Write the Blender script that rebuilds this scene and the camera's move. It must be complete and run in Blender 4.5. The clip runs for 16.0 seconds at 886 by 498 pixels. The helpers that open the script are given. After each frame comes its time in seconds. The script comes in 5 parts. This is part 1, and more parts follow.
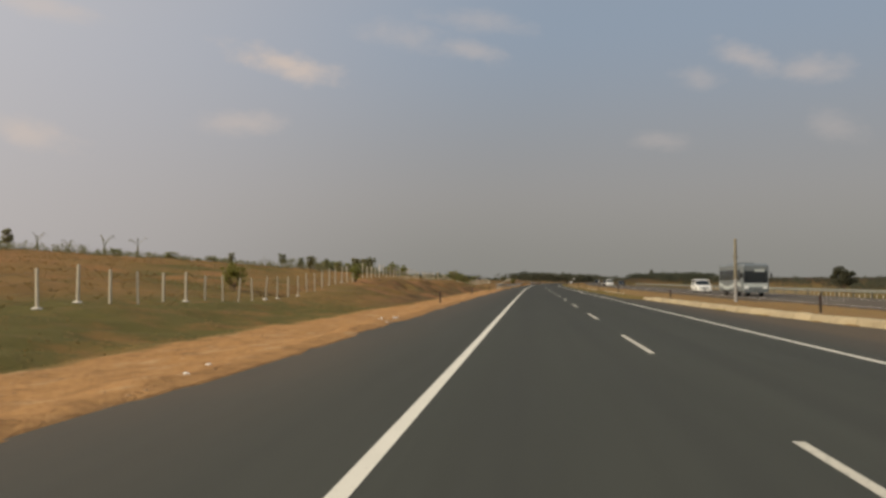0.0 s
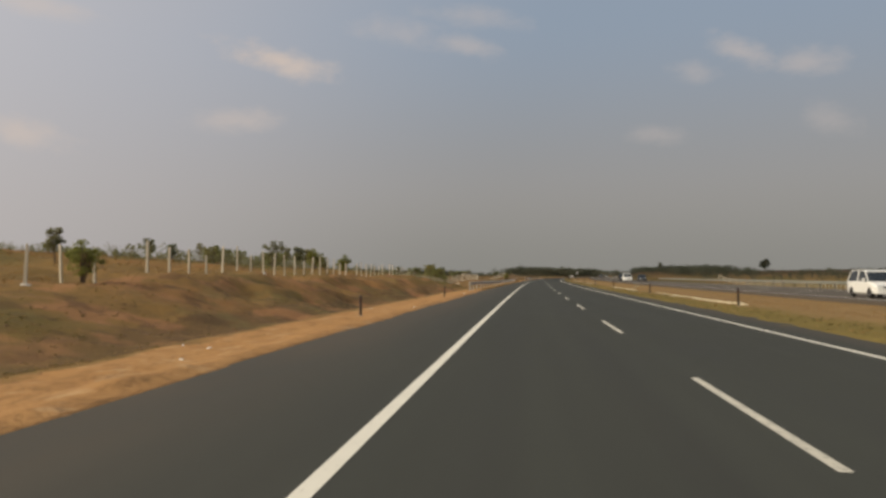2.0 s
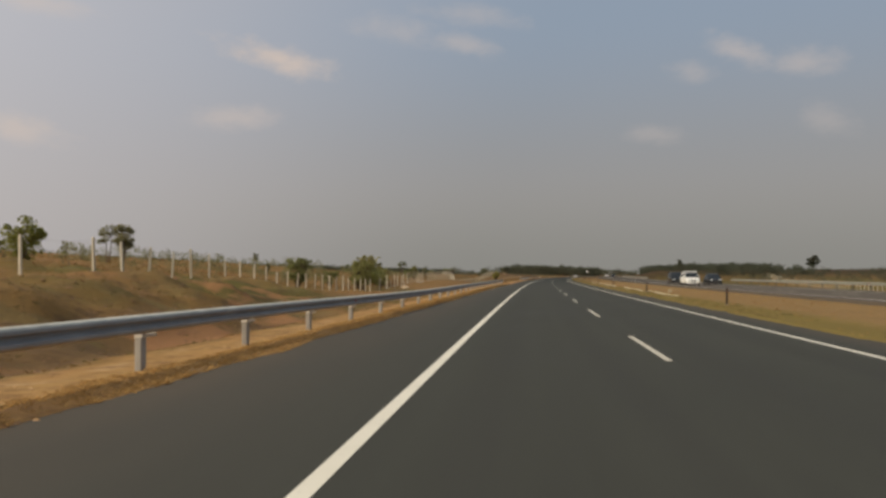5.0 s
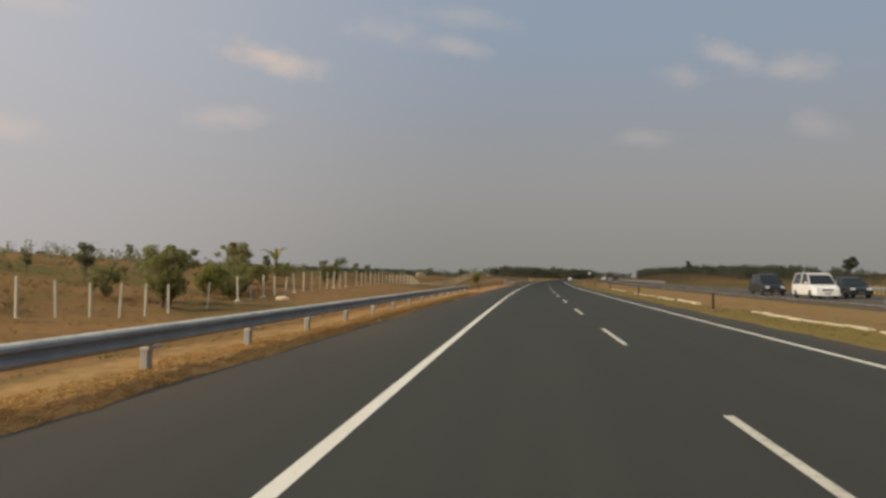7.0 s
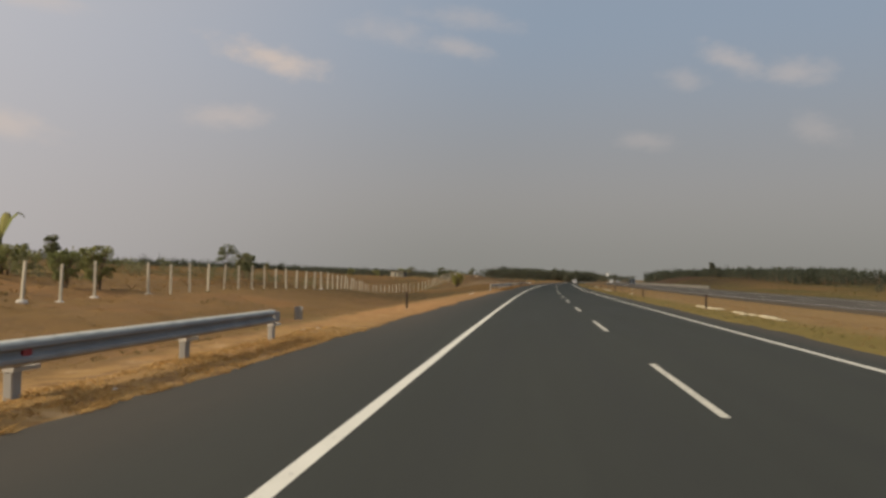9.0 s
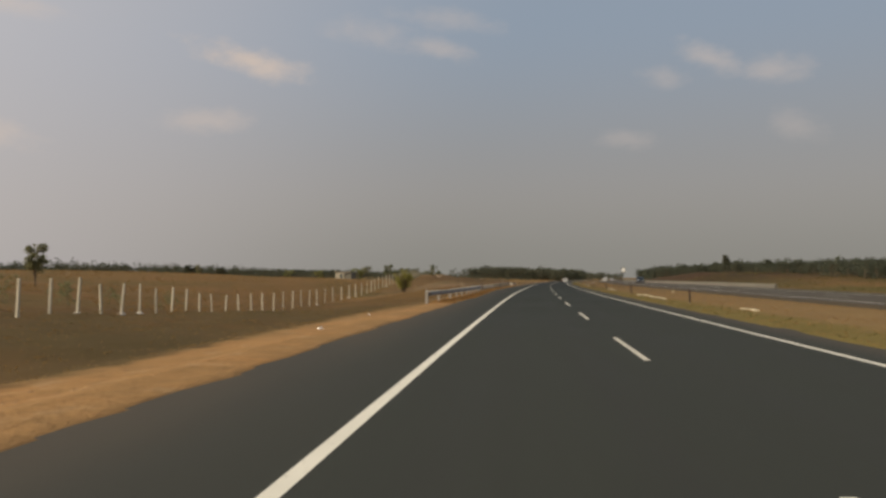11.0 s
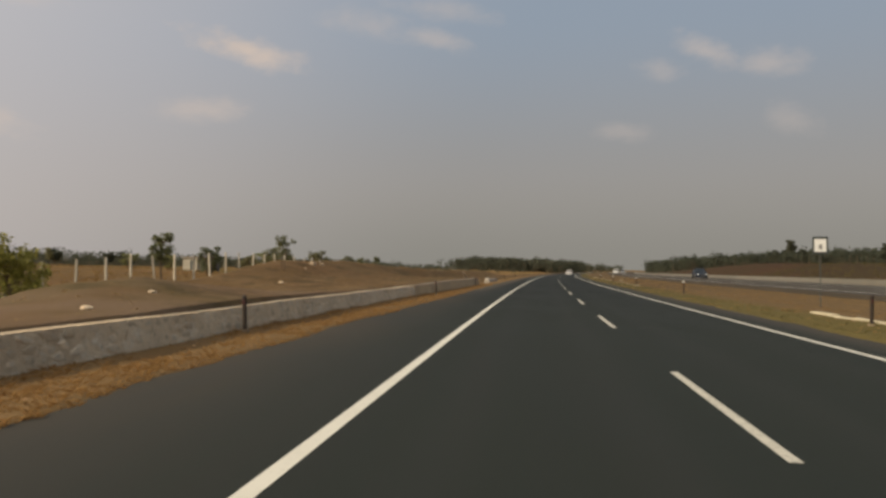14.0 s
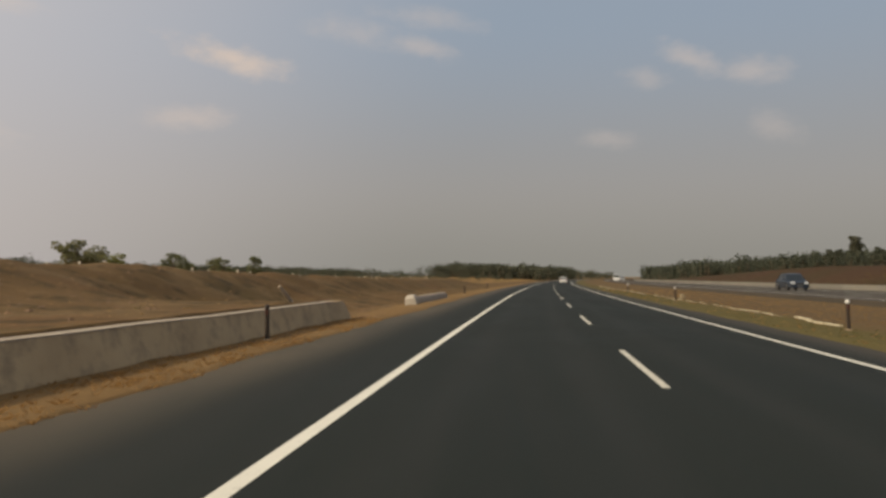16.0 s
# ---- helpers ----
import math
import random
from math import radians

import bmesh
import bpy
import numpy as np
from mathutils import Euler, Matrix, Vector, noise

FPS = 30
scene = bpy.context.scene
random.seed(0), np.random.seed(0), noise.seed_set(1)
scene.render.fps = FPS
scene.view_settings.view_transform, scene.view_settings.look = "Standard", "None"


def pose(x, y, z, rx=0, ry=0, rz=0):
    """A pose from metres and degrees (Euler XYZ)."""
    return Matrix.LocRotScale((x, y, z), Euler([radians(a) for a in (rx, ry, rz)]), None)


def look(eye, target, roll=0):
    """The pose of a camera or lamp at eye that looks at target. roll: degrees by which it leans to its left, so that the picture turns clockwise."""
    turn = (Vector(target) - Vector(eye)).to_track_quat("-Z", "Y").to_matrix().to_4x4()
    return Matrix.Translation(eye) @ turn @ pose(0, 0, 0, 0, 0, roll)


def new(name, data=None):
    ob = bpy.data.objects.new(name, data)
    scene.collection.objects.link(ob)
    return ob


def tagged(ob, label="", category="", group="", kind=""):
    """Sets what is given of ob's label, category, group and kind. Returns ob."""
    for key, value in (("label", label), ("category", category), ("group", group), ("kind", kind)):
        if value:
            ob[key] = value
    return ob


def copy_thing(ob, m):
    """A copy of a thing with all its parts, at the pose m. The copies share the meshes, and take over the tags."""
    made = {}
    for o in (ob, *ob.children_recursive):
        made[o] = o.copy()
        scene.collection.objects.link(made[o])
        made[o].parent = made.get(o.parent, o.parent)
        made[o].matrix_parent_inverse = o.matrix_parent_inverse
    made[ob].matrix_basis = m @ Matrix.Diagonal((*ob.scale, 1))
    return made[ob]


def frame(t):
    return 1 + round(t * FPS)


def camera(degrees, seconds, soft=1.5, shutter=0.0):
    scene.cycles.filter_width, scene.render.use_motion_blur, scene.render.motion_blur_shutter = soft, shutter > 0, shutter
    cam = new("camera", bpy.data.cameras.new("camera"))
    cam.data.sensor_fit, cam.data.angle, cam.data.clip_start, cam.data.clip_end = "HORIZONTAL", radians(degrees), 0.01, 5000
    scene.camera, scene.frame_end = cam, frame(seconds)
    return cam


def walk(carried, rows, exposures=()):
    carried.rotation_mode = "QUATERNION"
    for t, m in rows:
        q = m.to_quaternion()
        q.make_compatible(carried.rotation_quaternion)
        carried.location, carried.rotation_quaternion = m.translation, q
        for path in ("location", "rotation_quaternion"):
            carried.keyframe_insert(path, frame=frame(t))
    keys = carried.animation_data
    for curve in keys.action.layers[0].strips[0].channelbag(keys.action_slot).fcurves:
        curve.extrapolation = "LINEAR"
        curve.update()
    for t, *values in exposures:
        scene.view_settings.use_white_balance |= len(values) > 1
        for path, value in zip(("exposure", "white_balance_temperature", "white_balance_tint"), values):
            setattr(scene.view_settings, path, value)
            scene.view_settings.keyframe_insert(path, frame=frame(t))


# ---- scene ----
# ---- the road's line: s metres along it, u metres to its right ----
S0, S1 = -420.0, 4200.0
SG = np.arange(S0, S1 + 1, 1.0)


def bend(s):
    q = np.clip(s, 0, 380) / 400.0
    return -3.4e-05 + 6.75e-04 * q - 3.94e-04 * q * q


BEND = np.where(SG > 1100, 0.0, bend(SG))
HEAD = np.concatenate([[0], np.cumsum((BEND[1:] + BEND[:-1]) / 2)])
HEAD -= np.interp(0, SG, HEAD)
MID = (HEAD[1:] + HEAD[:-1]) / 2
RX = np.concatenate([[0], np.cumsum(np.sin(MID))])
RY = np.concatenate([[0], np.cumsum(np.cos(MID))])
RX -= np.interp(0, SG, RX)
RY -= np.interp(0, SG, RY)


def head(s):
    return np.interp(s, SG, HEAD)


def road(s, u, z=0.0):
    """World place of road coordinates."""
    s, u = np.asarray(s, float), np.asarray(u, float)
    a = head(s)
    return np.stack(np.broadcast_arrays(np.interp(s, SG, RX) + u * np.cos(a), np.interp(s, SG, RY) - u * np.sin(a), z), -1)


def spot(s, u, z=0.0, turn=0.0, size=1.0):
    """Pose at road coordinates, its y along the road."""
    x, y, z = road(s, u, z)
    return Matrix.LocRotScale((x, y, z), Euler((0, 0, -float(head(s)) + radians(turn))), (size, size, size))


# ---- camera ----
EYE = 1.37
DRIVE = [  # seconds, along, across, yaw from the road, pitch, roll
    (0.0, -6.93, 1.227, 6.67, 2.35, 0.24), (0.5, 5.40, 1.241, 6.48, 2.06, 0.12), (1.0, 17.65, 1.306, 6.38, 2.27, -0.32),
    (1.5, 29.41, 1.356, 6.36, 2.25, 0.15), (2.0, 41.42, 1.434, 6.44, 2.04, -0.27), (2.5, 53.15, 1.449, 6.38, 1.83, 0.21),
    (3.0, 65.46, 1.471, 6.53, 2.06, 0.39), (3.5, 77.84, 1.475, 6.72, 2.12, 0.39), (4.0, 89.37, 1.436, 6.72, 1.89, 0.28),
    (6.5, 148.81, 1.551, 6.27, 2.04, -0.05), (7.0, 161.04, 1.605, 6.24, 2.06, 0.39), (7.5, 172.40, 1.680, 6.39, 1.90, 0.25),
    (8.0, 184.43, 1.688, 6.55, 2.09, 0.62), (8.5, 196.80, 1.689, 6.66, 1.85, 0.58), (9.0, 207.96, 1.653, 6.75, 2.14, 0.95),
    (11.5, 267.31, 1.678, 6.19, 2.24, -0.19), (12.0, 279.57, 1.765, 6.25, 2.29, 0.08), (12.5, 291.14, 1.826, 6.50, 1.96, -0.09),
    (13.0, 303.49, 1.831, 6.75, 2.00, -0.18), (13.5, 315.81, 1.782, 6.87, 2.02, 0.17), (14.0, 327.26, 1.740, 6.83, 1.56, 0.30),
    (14.5, 340.31, 1.760, 6.70, 1.91, 0.15), (15.0, 351.10, 1.797, 6.57, 2.02, 0.31), (15.5, 362.93, 1.870, 6.55, 2.00, 0.14),
    (16.0, 375.24, 1.951, 6.57, 2.13, 0.00),
]


def stand(s, u, yaw, pitch, roll):
    eye = Vector(road(s, u, EYE).tolist())
    a, p = radians(yaw) - float(head(s)), radians(pitch)
    return look(eye, eye + Vector((-math.sin(a) * math.cos(p), math.cos(a) * math.cos(p), math.sin(p))), roll)


cam = camera(60.1, 16.0, soft=3.0)
walk(cam, [(t, stand(*row)) for t, *row in DRIVE], [
    (0.0, 0.07, 6420, 10), (4.0, 0.07, 6400, 10), (6.5, 0.07, 6360, 10), (9.0, 0.07, 6370, 10),
    (11.5, 0.05, 6560, 10), (13.6, 0.05, 6630, 10), (14.6, 0.14, 6550, 10), (16.0, 0.14, 6610, 10)])

# ---- light ----
SUN_UP, SUN_AWAY = 32.0, 116.0  # degrees above the horizon; degrees to the left of the first heading
sun = new("sun", bpy.data.lights.new("sun", "SUN"))
sun.data.energy, sun.data.angle, sun.data.color = 3.1, radians(2.0), (1.0, 0.868, 0.645)
sun_way = Vector((-math.sin(radians(SUN_AWAY)) * math.cos(radians(SUN_UP)), math.cos(radians(SUN_AWAY)) * math.cos(radians(SUN_UP)), math.sin(radians(SUN_UP))))
sun.matrix_world = look((0, 0, 80), Vector((0, 0, 80)) - sun_way)


class Nodes:
    """Short hand for node trees."""

    def __init__(self, tree):
        self.tree = tree
        tree.nodes.clear()

    def add(self, kind, values=None, **props):
        n = self.tree.nodes.new(kind)
        for k, v in props.items():
            setattr(n, k, v)
        for k, v in (values or {}).items():
            if isinstance(v, bpy.types.NodeSocket):
                self.tree.links.new(v, n.inputs[k])
            else:
                n.inputs[k].default_value = v
        return n

    def noise(self, vec, scale, detail=3.0, rough=0.55):
        return self.add("ShaderNodeTexNoise", {"Vector": vec, "Scale": scale, "Detail": detail, "Roughness": rough}).outputs["Fac"]

    def span(self, v, a, b, c=0.0, d=1.0, smooth=False):
        return self.add("ShaderNodeMapRange", {0: v, 1: a, 2: b, 3: c, 4: d}, interpolation_type="SMOOTHSTEP" if smooth else "LINEAR").outputs[0]

    def math(self, op, a, b=0.0, c=0.0):
        return self.add("ShaderNodeMath", {0: a, 1: b, 2: c}, operation=op).outputs[0]

    def mix(self, f, a, b, blend="MIX"):
        n = self.add("ShaderNodeMix", {0: f, 6: a, 7: b}, data_type="RGBA", blend_type=blend)
        return n.outputs[2]

    def vec(self, v, scale):
        return self.add("ShaderNodeVectorMath", {0: v, 1: scale}, operation="MULTIPLY").outputs[0]

    def split(self, v):
        return self.add("ShaderNodeSeparateXYZ", {0: v}).outputs


def rgb(r, g, b):
    return (r, g, b, 1.0)


def make_world():
    world = bpy.data.worlds.new("sky")
    scene.world = world
    world.use_nodes = True
    n = Nodes(world.node_tree)
    way = n.add("ShaderNodeTexCoord").outputs["Generated"]
    x, y, z = n.split(way)[:3]
    sky = n.add("ShaderNodeTexSky", sky_type="NISHITA", sun_disc=False, sun_elevation=radians(SUN_UP), sun_rotation=radians(-SUN_AWAY), dust_density=4.0)
    blue = n.vec(sky.outputs[0], (0.055, 0.055, 0.055))
    # dust haze, thick and warm low down, thin and grey-blue higher
    low = n.mix(n.span(z, 0.0, 0.13, smooth=True), rgb(0.276, 0.267, 0.240), rgb(0.320, 0.302, 0.284))
    haze = n.mix(n.span(z, 0.08, 0.34, smooth=True), low, rgb(0.282, 0.338, 0.410))
    # brighter towards the sun's side
    side = n.span(n.math("SUBTRACT", n.math("MULTIPLY", x, -1.0), n.math("MULTIPLY", z, -0.35)), 0.05, 0.75, smooth=True)
    haze = n.mix(side, haze, n.mix(n.span(z, 0.06, 0.30, smooth=True), rgb(0.490, 0.452, 0.440), rgb(0.485, 0.478, 0.502)))
    base = n.mix(0.12, haze, blue)
    # small flat clouds
    cover = None
    soft = n.noise(n.vec(way, (9.0, 9.0, 17.0)), 2.6, 6.0, 0.62)
    for az, up, wide, tall, tilt, much in (
        (18.5, 15.6, 3.6, 0.95, -0.20, 1.0), (21.7, 11.2, 2.9, 0.85, 0.05, 0.5), (9.4, 17.9, 3.4, 0.9, -0.10, 0.30), (5.0, 17.0, 2.6, 0.75, -0.18, 0.40),
        (-15.1, 15.3, 2.2, 0.85, -0.40, 0.50), (-19.4, 14.2, 2.3, 0.9, -0.05, 0.42), (35.3, 9.6, 3.0, 1.0, -0.2, 0.65),
        (-11.8, 14.3, 1.5, 0.75, -0.1, 0.32), (-9.5, 10.1, 1.9, 0.7, -0.05, 0.28), (-20.6, 10.4, 1.5, 1.1, -0.3, 0.25),
        (34.6, 17.6, 3.4, 0.8, -0.1, 0.45), (4.0, 18.9, 3.4, 0.8, -0.1, 0.3)):
        a, e = radians(az), radians(up)
        mid = Vector((-math.sin(a) * math.cos(e), math.cos(a) * math.cos(e), math.sin(e)))
        right, above = Vector((math.cos(a), math.sin(a), 0)), Vector((math.sin(a) * math.sin(e), -math.cos(a) * math.sin(e), math.cos(e)))
        dr = n.add("ShaderNodeVectorMath", {0: way, 1: right}, operation="DOT_PRODUCT").outputs["Value"]
        du = n.add("ShaderNodeVectorMath", {0: way, 1: above}, operation="DOT_PRODUCT").outputs["Value"]
        front = n.add("ShaderNodeVectorMath", {0: way, 1: mid}, operation="DOT_PRODUCT").outputs["Value"]
        du = n.math("SUBTRACT", du, n.math("MULTIPLY", dr, tilt))
        r = n.math("SQRT", n.math("ADD", n.math("POWER", n.math("DIVIDE", dr, radians(wide)), 2.0), n.math("POWER", n.math("DIVIDE", du, radians(tall)), 2.0)))
        r = n.math("ADD", r, n.math("MULTIPLY", n.math("SUBTRACT", soft, 0.5), 2.2))
        one = n.math("MULTIPLY", n.span(r, 1.45, -0.2, smooth=True), much)
        one = n.math("MULTIPLY", one, n.math("GREATER_THAN", front, 0.5))
        cover = one if cover is None else n.math("MAXIMUM", cover, one)
    base = n.mix(cover, base, rgb(0.56, 0.475, 0.42))
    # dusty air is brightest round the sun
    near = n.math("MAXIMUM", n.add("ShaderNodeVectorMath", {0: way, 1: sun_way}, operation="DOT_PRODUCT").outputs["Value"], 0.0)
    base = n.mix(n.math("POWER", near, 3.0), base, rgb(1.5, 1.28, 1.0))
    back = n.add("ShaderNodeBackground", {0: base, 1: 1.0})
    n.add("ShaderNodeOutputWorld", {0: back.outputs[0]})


make_world()


# ---- materials ----
def material(name, build, thin=0.0):
    m = bpy.data.materials.new(name)
    m.use_nodes = True
    n = Nodes(m.node_tree)
    color, rough, bump, metal, *gloss = build(n)
    values = {"Specular IOR Level": gloss[0] if gloss else 0.4, "Base Color": color, "Roughness": rough, "Metallic": metal}
    if bump is not None:
        height, depth = bump
        values["Normal"] = n.add("ShaderNodeBump", {"Height": height, "Distance": depth, "Strength": 1.0}).outputs[0]
    p = n.add("ShaderNodeBsdfPrincipled", values)
    if thin:
        light = n.add("ShaderNodeBsdfTranslucent", {0: color})
        p = n.add("ShaderNodeMixShader", {0: thin, 1: p.outputs[0], 2: light.outputs[0]})
    n.add("ShaderNodeOutputMaterial", {0: p.outputs[0]})
    return m


def where(n):
    return n.add("ShaderNodeNewGeometry").outputs["Position"]


def local(n):
    return n.add("ShaderNodeTexCoord").outputs["Object"]


def chance(n):
    return n.add("ShaderNodeObjectInfo").outputs["Random"]


def along(n):
    """Road coordinates kept on the mesh: s, u."""
    return n.split(n.add("ShaderNodeAttribute", attribute_name="road_place").outputs["Vector"])[:2]


def plain(name, color, rough=0.6, metal=0.0, vary=0.12, scale=6.0, bump=0.0):
    def build(n):
        v = n.noise(local(n), scale, 4.0)
        dark = tuple(c * (1 - 2 * vary) for c in color)
        light = tuple(min(1.0, c * (1 + 2 * vary)) for c in color)
        c = n.mix(v, rgb(*dark), rgb(*light))
        return c, rough, (n.noise(local(n), scale * 12, 3.0), bump) if bump else None, metal
    return material(name, build)


def asphalt_build(n):
    p = where(n)
    s, u = along(n)
    big = n.noise(n.vec(p, (1.0, 0.25, 1.0)), 0.35, 5.0, 0.62)
    worn = n.noise(n.vec(p, (2.6, 0.05, 1.0)), 1.0, 4.0, 0.6)
    grain = n.noise(p, 90.0, 2.0)
    old = n.mix(big, rgb(0.0318, 0.0334, 0.0282), rgb(0.0508, 0.0534, 0.0458))
    newer = n.mix(big, rgb(0.0110, 0.0148, 0.0122), rgb(0.0182, 0.0238, 0.0196))
    old = n.mix(n.span(s, 60, 10), old, n.mix(big, rgb(0.0385, 0.0412, 0.0345), rgb(0.0605, 0.0645, 0.0550)))
    c = n.mix(n.span(s, 185, 340, smooth=True), old, newer)
    c = n.mix(n.span(s, 332, 392, 0.0, 0.6, smooth=True), c, rgb(0.0040, 0.0074, 0.0072))
    c = n.mix(n.span(worn, 0.35, 0.7, 0.0, 0.22), c, rgb(0.022, 0.021, 0.019))
    # wheel tracks, a little smoother and darker, and dust on the shoulder
    def band(at, wide):
        return n.span(n.math("ABSOLUTE", n.math("SUBTRACT", u, at)), wide, 0.0, smooth=True)
    track = n.math("MAXIMUM", n.math("MAXIMUM", band(1.0, 0.5), band(2.7, 0.5)), n.math("MAXIMUM", band(4.5, 0.5), band(6.2, 0.5)))
    c = n.mix(n.math("MULTIPLY", track, 0.18), c, rgb(0.03, 0.03, 0.03))
    c = n.mix(n.math("MULTIPLY", n.span(u, 0.3, -3.4, 0.0, 0.30), n.span(s, 325, 365, 1.0, 0.3)), c, rgb(0.10, 0.083, 0.07))
    c = n.mix(n.math("MULTIPLY", n.math("MULTIPLY", n.span(s, 366, 388, smooth=True), n.span(u, -1.2, -2.5, smooth=True)), n.span(big, 0.3, 0.6, 0.45, 0.95)), c, rgb(0.070, 0.062, 0.046))
    dust = n.math("MULTIPLY", n.span(u, -1.0, -3.6), n.span(big, 0.3, 0.75))
    dust = n.math("MAXIMUM", dust, n.math("MULTIPLY", n.span(u, 7.6, 9.2), n.span(big, 0.25, 0.8)))
    c = n.mix(n.math("MULTIPLY", dust, 0.4), c, rgb(0.16, 0.11, 0.075))
    c = n.mix(n.span(u, 7.25, 8.1, 0.0, 0.5), c, rgb(0.068, 0.058, 0.047))
    c = n.mix(n.math("MULTIPLY", n.span(u, 8.6, 9.6, 0.0, 0.8, smooth=True), n.span(s, 60, 48)), c, n.mix(big, rgb(0.075, 0.058, 0.040), rgb(0.115, 0.088, 0.060)))
    c = n.mix(n.math("MULTIPLY", n.span(u, 17.5, 18.5), n.math("MULTIPLY", n.span(s, 290, 180, 0.15, 0.7), n.span(big, 0.25, 0.7, 0.6, 1.0))), c, rgb(0.105, 0.085, 0.068))
    c = n.mix(n.span(grain, 0.55, 0.8, 0.0, 0.35), c, rgb(0.12, 0.115, 0.105))
    return c, n.span(big, 0.3, 0.7, 0.82, 0.95), (grain, 0.004), 0.0, 0.2


def paint_build(n):
    p = where(n)
    worn = n.noise(p, 14.0, 5.0, 0.7)
    c = n.mix(n.noise(p, 1.2, 3.0), rgb(0.58, 0.555, 0.475), rgb(0.73, 0.70, 0.61))
    c = n.mix(n.span(worn, 0.60, 0.72, 0.0, 0.75), c, rgb(0.16, 0.15, 0.13))
    return c, 0.65, (n.noise(p, 90.0, 2.0), 0.002), 0.0


def dash_build(n):
    p = where(n)
    c = n.mix(n.noise(p, 1.2, 3.0), rgb(0.44, 0.415, 0.35), rgb(0.60, 0.57, 0.48))
    c = n.mix(n.span(n.noise(p, 11.0, 5.0, 0.7), 0.52, 0.68, 0.0, 0.8), c, rgb(0.12, 0.115, 0.10))
    return c, 0.7, (n.noise(p, 90.0, 2.0), 0.002), 0.0


def ground_build(n):
    p = where(n)
    s, u = along(n)
    edge = n.noise(p, 0.8, 5.0, 0.65)
    big = n.noise(p, 0.045, 4.0)
    mid = n.noise(p, 0.35, 5.0, 0.6)
    fine = n.noise(p, 6.0, 5.0, 0.7)
    wob = n.math("MULTIPLY", n.math("SUBTRACT", edge, 0.5), 2.6)
    uu = n.math("ADD", u, wob)
    soil = n.mix(mid, rgb(0.315, 0.166, 0.062), rgb(0.430, 0.248, 0.104))
    soil = n.mix(n.span(fine, 0.45, 0.75, 0.0, 0.45), soil, rgb(0.20, 0.10, 0.05))
    straw = n.mix(mid, rgb(0.162, 0.096, 0.034), rgb(0.240, 0.146, 0.054))
    green = n.mix(mid, rgb(0.078, 0.072, 0.022), rgb(0.130, 0.108, 0.036))
    field = n.mix(n.span(big, 0.47, 0.64, smooth=True), straw, green)
    red = n.mix(mid, rgb(0.200, 0.102, 0.040), rgb(0.290, 0.162, 0.066))
    field = n.mix(n.span(n.noise(p, 0.11, 4.0), 0.50, 0.64, smooth=True), field, red)
    field = n.mix(n.span(n.noise(p, 1.3, 5.0, 0.62), 0.48, 0.68, 0.0, 0.45, smooth=True), field, rgb(0.105, 0.074, 0.040))
    field = n.mix(n.span(fine, 0.5, 0.78, 0.0, 0.22), field, rgb(0.075, 0.05, 0.026))
    blotch_warm = n.noise(p, 0.5, 4.0, 0.6)
    warm = n.math("MULTIPLY", n.math("MULTIPLY", n.span(s, 185, 210, smooth=True), n.span(s, 275, 250, smooth=True)), n.span(uu, -30.0, -20.0))
    field = n.mix(n.math("MULTIPLY", warm, n.span(blotch_warm, 0.4, 0.62, 0.2, 0.65)), field, n.mix(mid, rgb(0.155, 0.092, 0.042), rgb(0.225, 0.138, 0.066)))
    lush = n.math("MULTIPLY", n.math("MAXIMUM", n.span(s, 62, 38, smooth=True), n.math("MULTIPLY", n.span(s, 258, 280, 0.0, 0.85, smooth=True), n.span(s, 322, 302, smooth=True))), n.span(n.math("ADD", mid, n.math("MULTIPLY", edge, 0.6)), 0.56, 0.86, smooth=True))
    lush = n.math("MULTIPLY", lush, n.span(uu, -24.0, -19.0))
    field = n.mix(lush, field, green)
    burnt = n.math("MULTIPLY", n.span(n.math("ABSOLUTE", n.math("ADD", uu, 9.3)), 2.6, 1.2, smooth=True), n.math("MULTIPLY", n.span(s, 44, 66, smooth=True), n.span(s, 158, 130, smooth=True)))
    field = n.mix(n.math("MULTIPLY", burnt, 0.55), field, n.mix(fine, rgb(0.066, 0.043, 0.026), rgb(0.120, 0.080, 0.050)))
    blotch = n.noise(p, 0.22, 4.0, 0.6)
    dug = n.math("MULTIPLY", n.math("MULTIPLY", n.span(s, 50, 66, smooth=True), n.span(s, 190, 165, smooth=True)), n.span(uu, -21.0, -18.5))
    field = n.mix(n.math("MULTIPLY", dug, n.span(blotch, 0.54, 0.62, 0.0, 0.45, smooth=True)), field, n.mix(fine, rgb(0.125, 0.105, 0.042), rgb(0.175, 0.145, 0.062)))
    field = n.mix(n.math("MULTIPLY", dug, n.span(blotch, 0.47, 0.39, 0.0, 0.75, smooth=True)), field, n.mix(fine, rgb(0.25, 0.124, 0.056), rgb(0.33, 0.172, 0.084)))
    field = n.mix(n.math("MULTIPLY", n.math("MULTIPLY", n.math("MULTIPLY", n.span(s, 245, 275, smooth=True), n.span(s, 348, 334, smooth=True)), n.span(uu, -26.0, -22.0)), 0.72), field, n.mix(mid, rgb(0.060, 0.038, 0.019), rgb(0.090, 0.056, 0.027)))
    field = n.mix(n.math("MULTIPLY", dug, n.span(n.noise(p, 0.6, 4.0, 0.6), 0.46, 0.36, 0.0, 0.55, smooth=True)), field, rgb(0.085, 0.052, 0.030))
